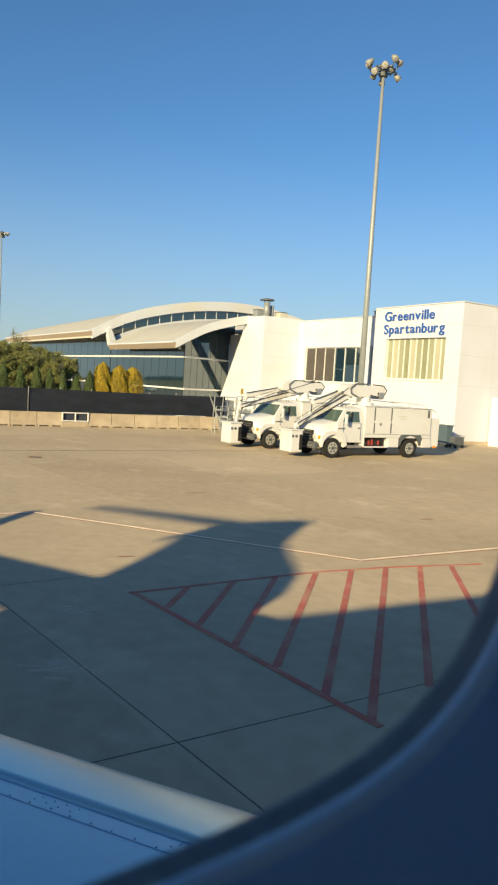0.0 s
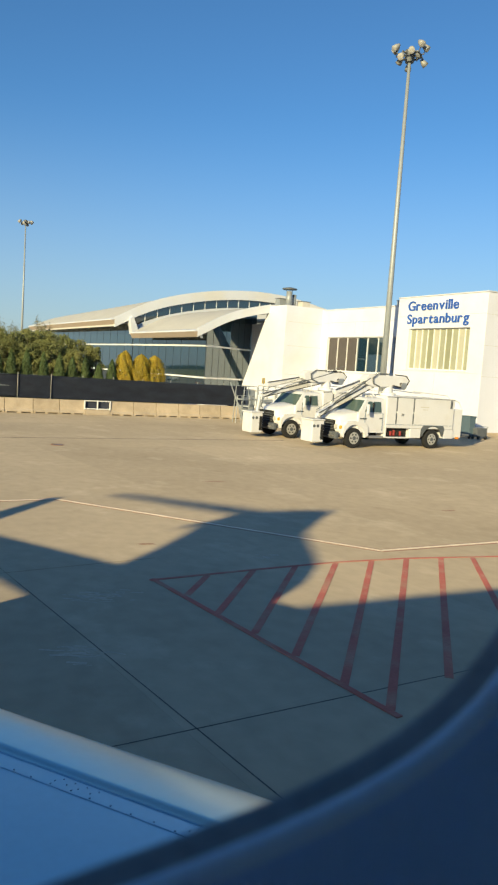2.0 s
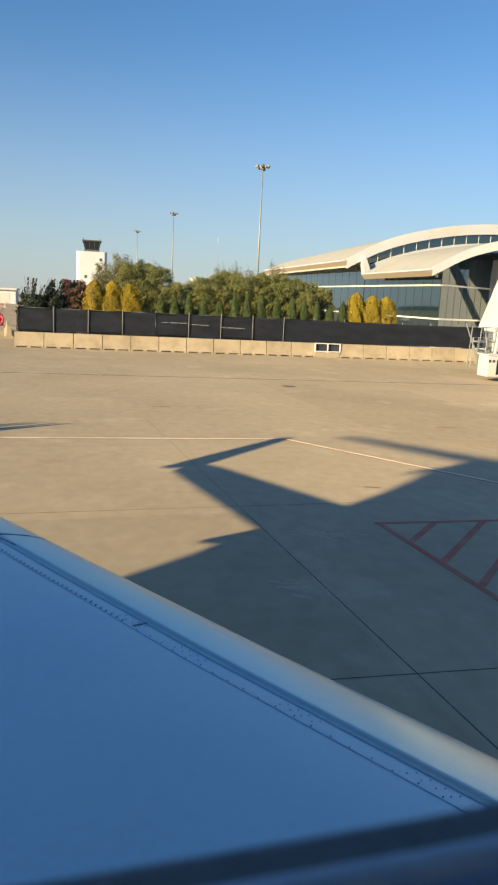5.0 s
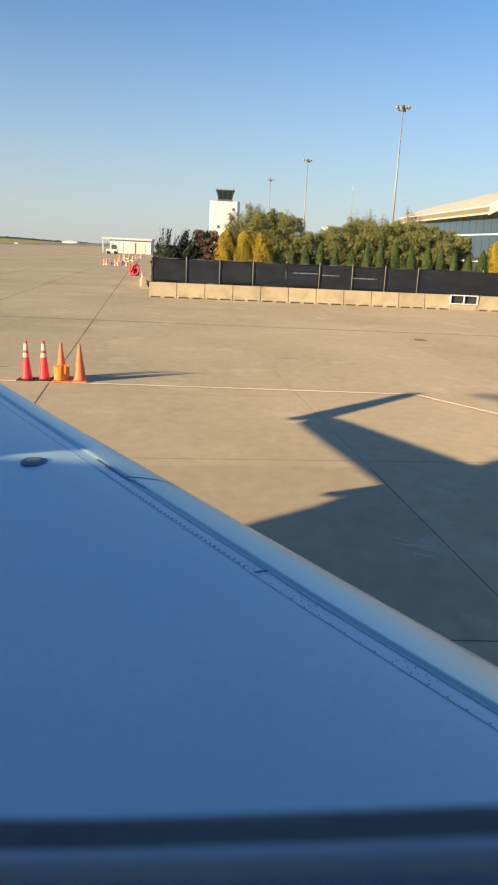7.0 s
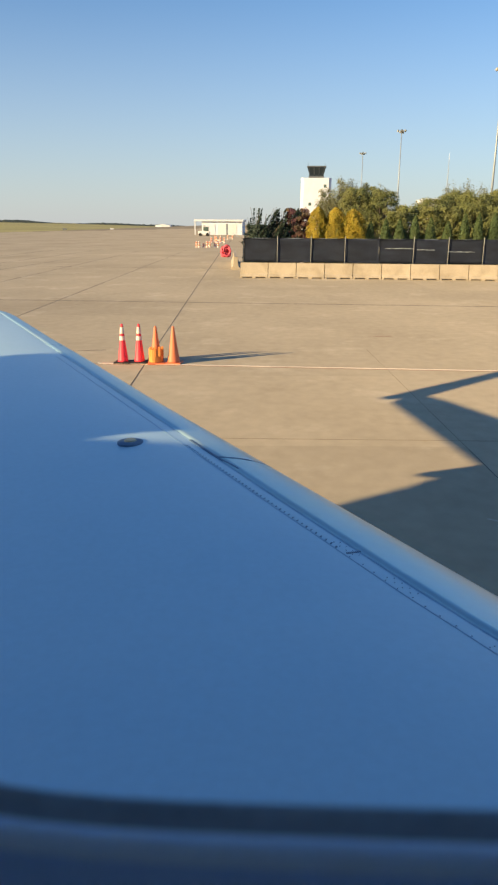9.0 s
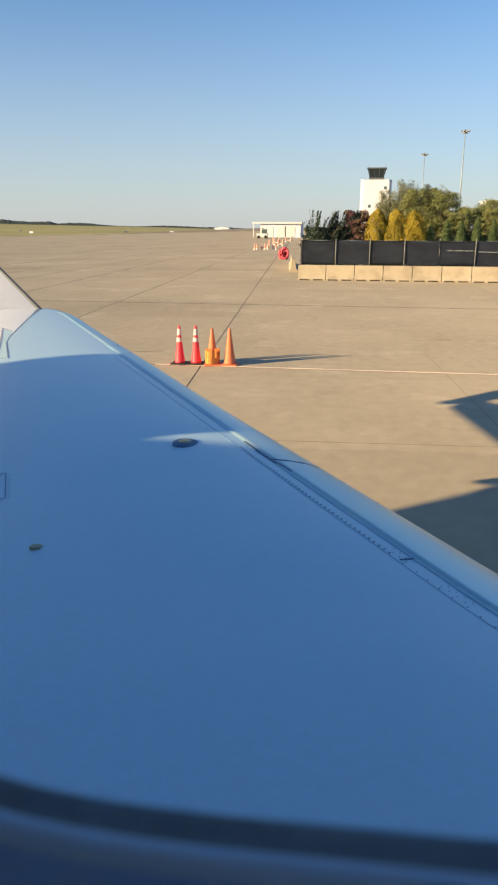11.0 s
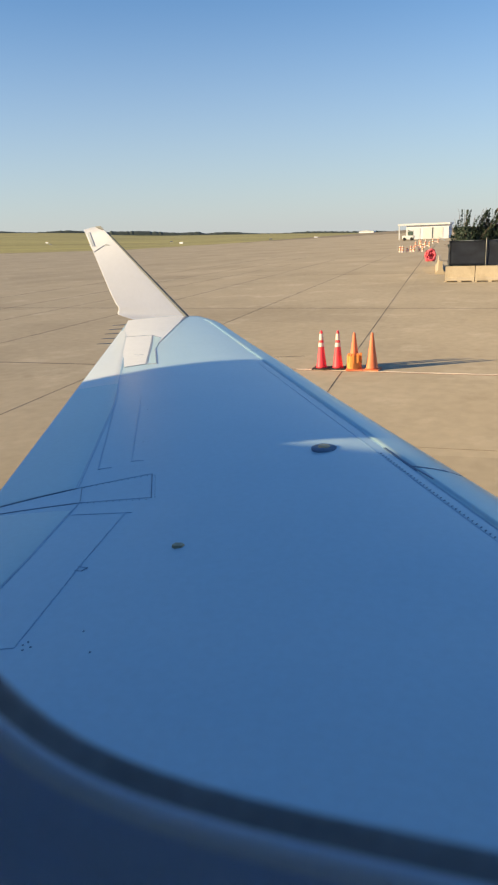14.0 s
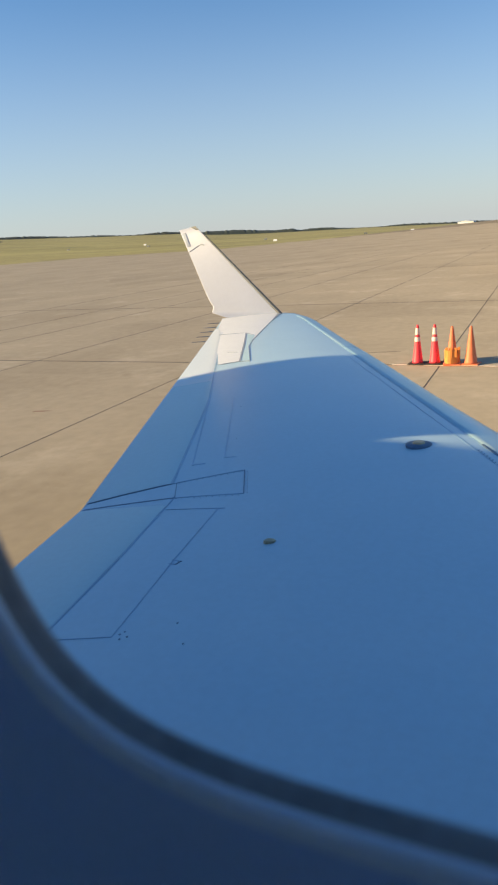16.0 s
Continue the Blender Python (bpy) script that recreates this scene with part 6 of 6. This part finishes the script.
def columns(name, label, spots, mat_, h, r, seed, count, size, group, lumps=0.18, point=1.5):
    meshes = [leaf_cloud(count, column_place(h, r * (0.92 + 0.08 * k), lumps, point), size, seed + k) for k in range(3)]
    stem = mesh_of(tube([(0, 0, -0.02), (0, 0, h * 0.6)], [0.06, 0.02], 7), "trunk", bark)
    for k, (x, y, tall) in enumerate(spots):
        t = thing(name, label, "conifer", Matrix.Translation((x, y, 0)) @ Matrix.Rotation(1.7 * k, 4, "Z") @ Matrix.Diagonal((1, 1, tall / (h + 0.15), 1)), group)
        crown(meshes[k % 3], mat_, t)
        ob = new("trunk", stem)
        ob.parent = t


GREEN = ((3.15, 3.15), (4.04, 3.3), (4.85, 3.3), (5.75, 3.6), (6.7, 3.4), (7.69, 3.2), (8.62, 3.63), (9.45, 3.66), (10.4, 3.7), (11.4, 3.6), (12.35, 3.65), (13.2, 3.43), (14.1, 3.45), (14.9, 3.15), (15.8, 3.44))
columns("arborvitae", "green columnar arborvitae in a row behind the fence", [(x, 45.5 + 0.15 * math.sin(5 * x), h) for x, h in GREEN], leaf_dark, 3.4, 0.46, 5, 8000, 0.075, "row of arborvitae", 0.12, 2.4)
columns("golden_conifer", "golden yellow columnar conifer behind the fence", [(0.0, 45.5, 3.95), (1.05, 45.6, 3.95), (2.08, 45.5, 3.85), (16.7, 45.5, 4.05), (17.8, 45.4, 3.9), (18.75, 45.5, 3.86)], leaf_yellow, 3.8, 0.68, 9, 13000, 0.085, "golden conifers", 0.26, 8.0)


def tree(name, x, y, h, r, z0, mat_, seed, count, size, label, group="", clumps=16):
    t = thing(name, label, "tree" if h > 3.9 else "shrub", pose(x, y, 0), group)
    place = crown_place(h, r, z0, seed, clumps)
    crown(leaf_cloud(count, place, size, seed), mat_, t)
    rnd = random.Random(seed)
    bm = tube([(0, 0, -0.02), (0.05, 0.02, z0 * 0.7), (0.0, 0.06, z0 + 0.4 * (h - z0)), (0.03, 0.0, z0 + 0.8 * (h - z0))], [0.11, 0.085, 0.05, 0.015], 8)
    for c, s in place.balls[::2]:
        tube([(0.02, 0.03, z0 * 0.75), tuple(c * 0.5 + Vector((0, 0, z0 * 0.42))), tuple(c)], [0.045, 0.03, 0.008], 5, bm)
    part("trunk", bm, bark, t)
    return t


for k, (x, y, h, r) in enumerate(((2.5, 51.2, 5.4, 1.5), (4.3, 50.6, 5.2, 1.5), (3.4, 53.5, 5.6, 1.5), (5.7, 49.6, 4.2, 1.2), (7.4, 50.8, 4.7, 1.5), (8.9, 51.5, 5.0, 1.5), (10.3, 50.7, 5.0, 1.5), (11.9, 51.3, 5.2, 1.5), (13.4, 50.8, 5.1, 1.5), (14.6, 50.2, 4.8, 1.3), (15.75, 49.4, 4.4, 0.85), (9.6, 53.5, 5.3, 1.5), (12.7, 53.8, 5.4, 1.5), (7.0, 49.0, 4.2, 1.1), (9.7, 49.2, 4.4, 1.2), (12.6, 49.1, 4.5, 1.2), (11.2, 49.0, 4.2, 1.1), (14.1, 48.6, 4.0, 1.0), (8.3, 48.9, 4.2, 1.1), (5.0, 48.8, 3.8, 1.0))):
    tree("deciduous_tree", x, y, h, r, 0.8, leaf_green, 40 + k, 15000, 0.085, "leafy green deciduous tree behind the conifers", "trees behind the fence", 70)


def sparse_tree(x, y, h, r, seed):
    """A thin tree: upright twigs with scattered small leaves, see-through at the top."""
    t = thing("sparse_tree", "thin olive tree with sparse twiggy top", "tree", pose(x, y, 0), "sparse trees")
    rnd = random.Random(seed)
    twigs, bm = [], tube([(0, 0, -0.02), (0.04, 0.02, 0.35 * h), (0.0, 0.05, 0.62 * h)], [0.09, 0.06, 0.02], 7)
    for k in range(44):
        a, q, u = rnd.uniform(0, 6.28), math.sqrt(rnd.random()) * r, rnd.uniform(0.3, 0.6)
        tip = Vector((q * math.cos(a), q * math.sin(a), h * (1 - 0.22 * (q / r) ** 2) * rnd.uniform(0.78, 1.0)))
        base = Vector((0.25 * tip.x, 0.25 * tip.y, h * u))
        mid = base.lerp(tip, 0.5) + Vector((rnd.gauss(0, 0.08), rnd.gauss(0, 0.08), 0))
        tube([base, mid, tip], [0.02, 0.012, 0.004], 4, bm)
        twigs.append((base, mid, tip))
    def place(rn):
        b, m, e = twigs[rn.randrange(len(twigs))]
        u = rn.random() ** 0.8
        p = b.lerp(m, 2 * u) if u < 0.5 else m.lerp(e, 2 * u - 1)
        return p + Vector((rn.gauss(0, 1), rn.gauss(0, 1), rn.gauss(0, 0.7))) * 0.24 * (1.1 - 0.7 * u), (e - b).normalized()
    crown(leaf_cloud(int(8200 * r), place, 0.085, seed), leaf_olive, t)
    part("trunk", bm, bark, t)


for k, (x, y, h, r) in enumerate(((1.4, 53.0, 6.7, 1.35), (2.7, 53.4, 6.4, 1.2), (4.1, 54.0, 6.2, 1.1), (0.7, 54.2, 5.6, 1.0), (9.2, 54.8, 6.0, 0.9), (10.4, 55.2, 6.2, 0.9), (11.5, 55.0, 6.0, 0.8), (13.1, 54.2, 6.3, 0.85), (13.9, 54.8, 6.0, 0.7))):
    sparse_tree(x, y, h, r, 70 + k)
tree("purple_shrub", -1.25, 46.2, 3.95, 1.25, 0.6, leaf_purple, 90, 9000, 0.12, "dark purple-leaved shrub behind the fence", clumps=44)
tree("purple_shrub", -0.5, 46.4, 3.2, 0.6, 0.6, leaf_purple, 91, 2500, 0.12, "dark purple-leaved shrub behind the fence", clumps=20)


def juniper(x, y, h, seed):
    """A dark juniper with upswept, ragged sprays."""
    t = thing("juniper", "dark blue-green juniper with ragged upswept sprays", "shrub", pose(x, y, 0), "junipers")
    rnd = random.Random(seed)
    limbs = []
    for k in range(46):
        a, u = rnd.uniform(0, 6.28), rnd.uniform(0.35, 1.0)
        base = Vector((0, 0, 0.4 + rnd.uniform(0, 1.2)))
        tip = Vector((math.cos(a) * 1.75 * (1.12 - u * 0.7) + 0.25 * u, math.sin(a) * 0.6 * (1.15 - u * 0.6), h * u + 0.25))
        limbs.append((base, tip))
    def place(r):
        if r.random() < 0.4:  # the dense foot of the bush
            a, q, z = r.uniform(0, 6.28), math.sqrt(r.random()), r.random()
            wide = q * (1 - 0.45 * z)
            return Vector((1.15 * wide * math.cos(a), 0.7 * wide * math.sin(a), 0.3 + 0.66 * h * z)), (math.cos(a), math.sin(a), 0.6)
        b, e = limbs[r.randrange(len(limbs))]
        u = r.random() ** 0.6
        return b.lerp(e, u) + Vector((r.gauss(0, 1), r.gauss(0, 1), r.gauss(0, 1))) * 0.20 * (1.06 - u) + Vector((0.22 * u**4, 0, -0.06 * u**4)), (e - b).normalized()
    crown(leaf_cloud(16000, place, 0.10, seed), leaf_blue, t)
    bm = bmesh.new()
    for b, e in limbs:
        tube([(0, 0, 0), tuple(b), tuple(e)], [0.05, 0.035, 0.008], 5, bm)
    part("trunk", bm, bark, t)


juniper(-3.55, 45.6, 3.95, 101)
juniper(-2.2, 45.9, 3.75, 102)

# ---- far country ----
def far_ridge(name, d, az0, az1, lo, hi, seed, label):
    """Distant woods: a low rounded ridge with an uneven top."""
    rings = []
    n = int((az1 - az0) * 6)
    for i in range(n + 1):
        az = radians(az0 + (az1 - az0) * i / n)
        x, y = -math.sin(az), math.cos(az)
        base = rise(x * d, y * d) - 1.0
        u = noise.noise(Vector((i * 0.045, seed, 0)))
        top = lo + (hi - lo) * max(0.0, 0.35 + 0.9 * u) + 1.6 * noise.noise(Vector((i * 0.9, seed, 3)))
        ends = min(1, i / 6, (n - i) / 6)
        top = base + 1.0 + max(0.3, top * ends)
        rings.append([Vector((x * q, y * q, z)) for q, z in ((d - 30, base), (d - 22, base + 0.7 * (top - base)), (d - 8, top), (d + 30, base + 0.8 * (top - base)), (d + 60, base))])
    ob = part(name, loft(rings, closed=False), far_wood)
    return tagged(ob, label, "woods", kind="stuff")


far_ridge("far_woods", 1500, 2, 60, 1.0, 6.5, 4.0, "dark distant woods along the horizon")
far_ridge("far_woods", 1150, 23.5, 32, 2.5, 11.0, 9.0, "dark distant woods along the horizon")
far_ridge("far_woods", 900, 46, 62, 2.0, 9.0, 14.0, "dark distant woods along the horizon")
far_sheds = ((-204, 980, 10, 2.2),)
for x, y, w, h in far_sheds:
    z = rise(x, y)
    f = thing("far_hangar", "pale hangar far off at the airfield's edge", "building", pose(x, y, z - 0.3))
    part("wall", box(-w, w, 0, 16, 0, h + 0.3), stucco, f)
    part("roof", prism([(-w - 0.5, h + 0.303), (w + 0.5, h + 0.303), (0, h + 1.6)], (-0.5, 16.5), "y"), roof_white, f)
for x, y in ((-150, 210), (-128, 200), (-170, 236), (-92, 190), (-74, 215), (-116, 232), (-190, 215), (-64, 230)):
    z = rise(x, y)
    s = thing("airfield_sign", "small airfield marker sign standing in grass", "airfield sign", pose(x, y, z), "airfield markers")
    dark = (x + y) % 4 < 2
    part("panel", box(-0.55, 0.55, -0.08, 0.08, 0.25, 0.7, 0.02), stucco if not dark else dark_grey, s)
    for px in (-0.4, 0.4):
        part("leg", tube([(px, 0, -0.1), (px, 0, 0.25)], 0.04, 6), galvanised, s)
drain = thing("manhole_cover", "dark round iron manhole cover in the apron", "manhole cover", pose(7.34, 26.8, 0.0))
part("lid", tube([(0, 0, 0.001), (0, 0, 0.012), (0, 0, 0.014)], [0.20, 0.20, 0.18], 24), dark_grey, drain)
part("rim", tube([(0.225 * math.cos(k * math.pi / 12), 0.225 * math.sin(k * math.pi / 12), 0.004) for k in range(25)], 0.018, 6), line_edge, drain)
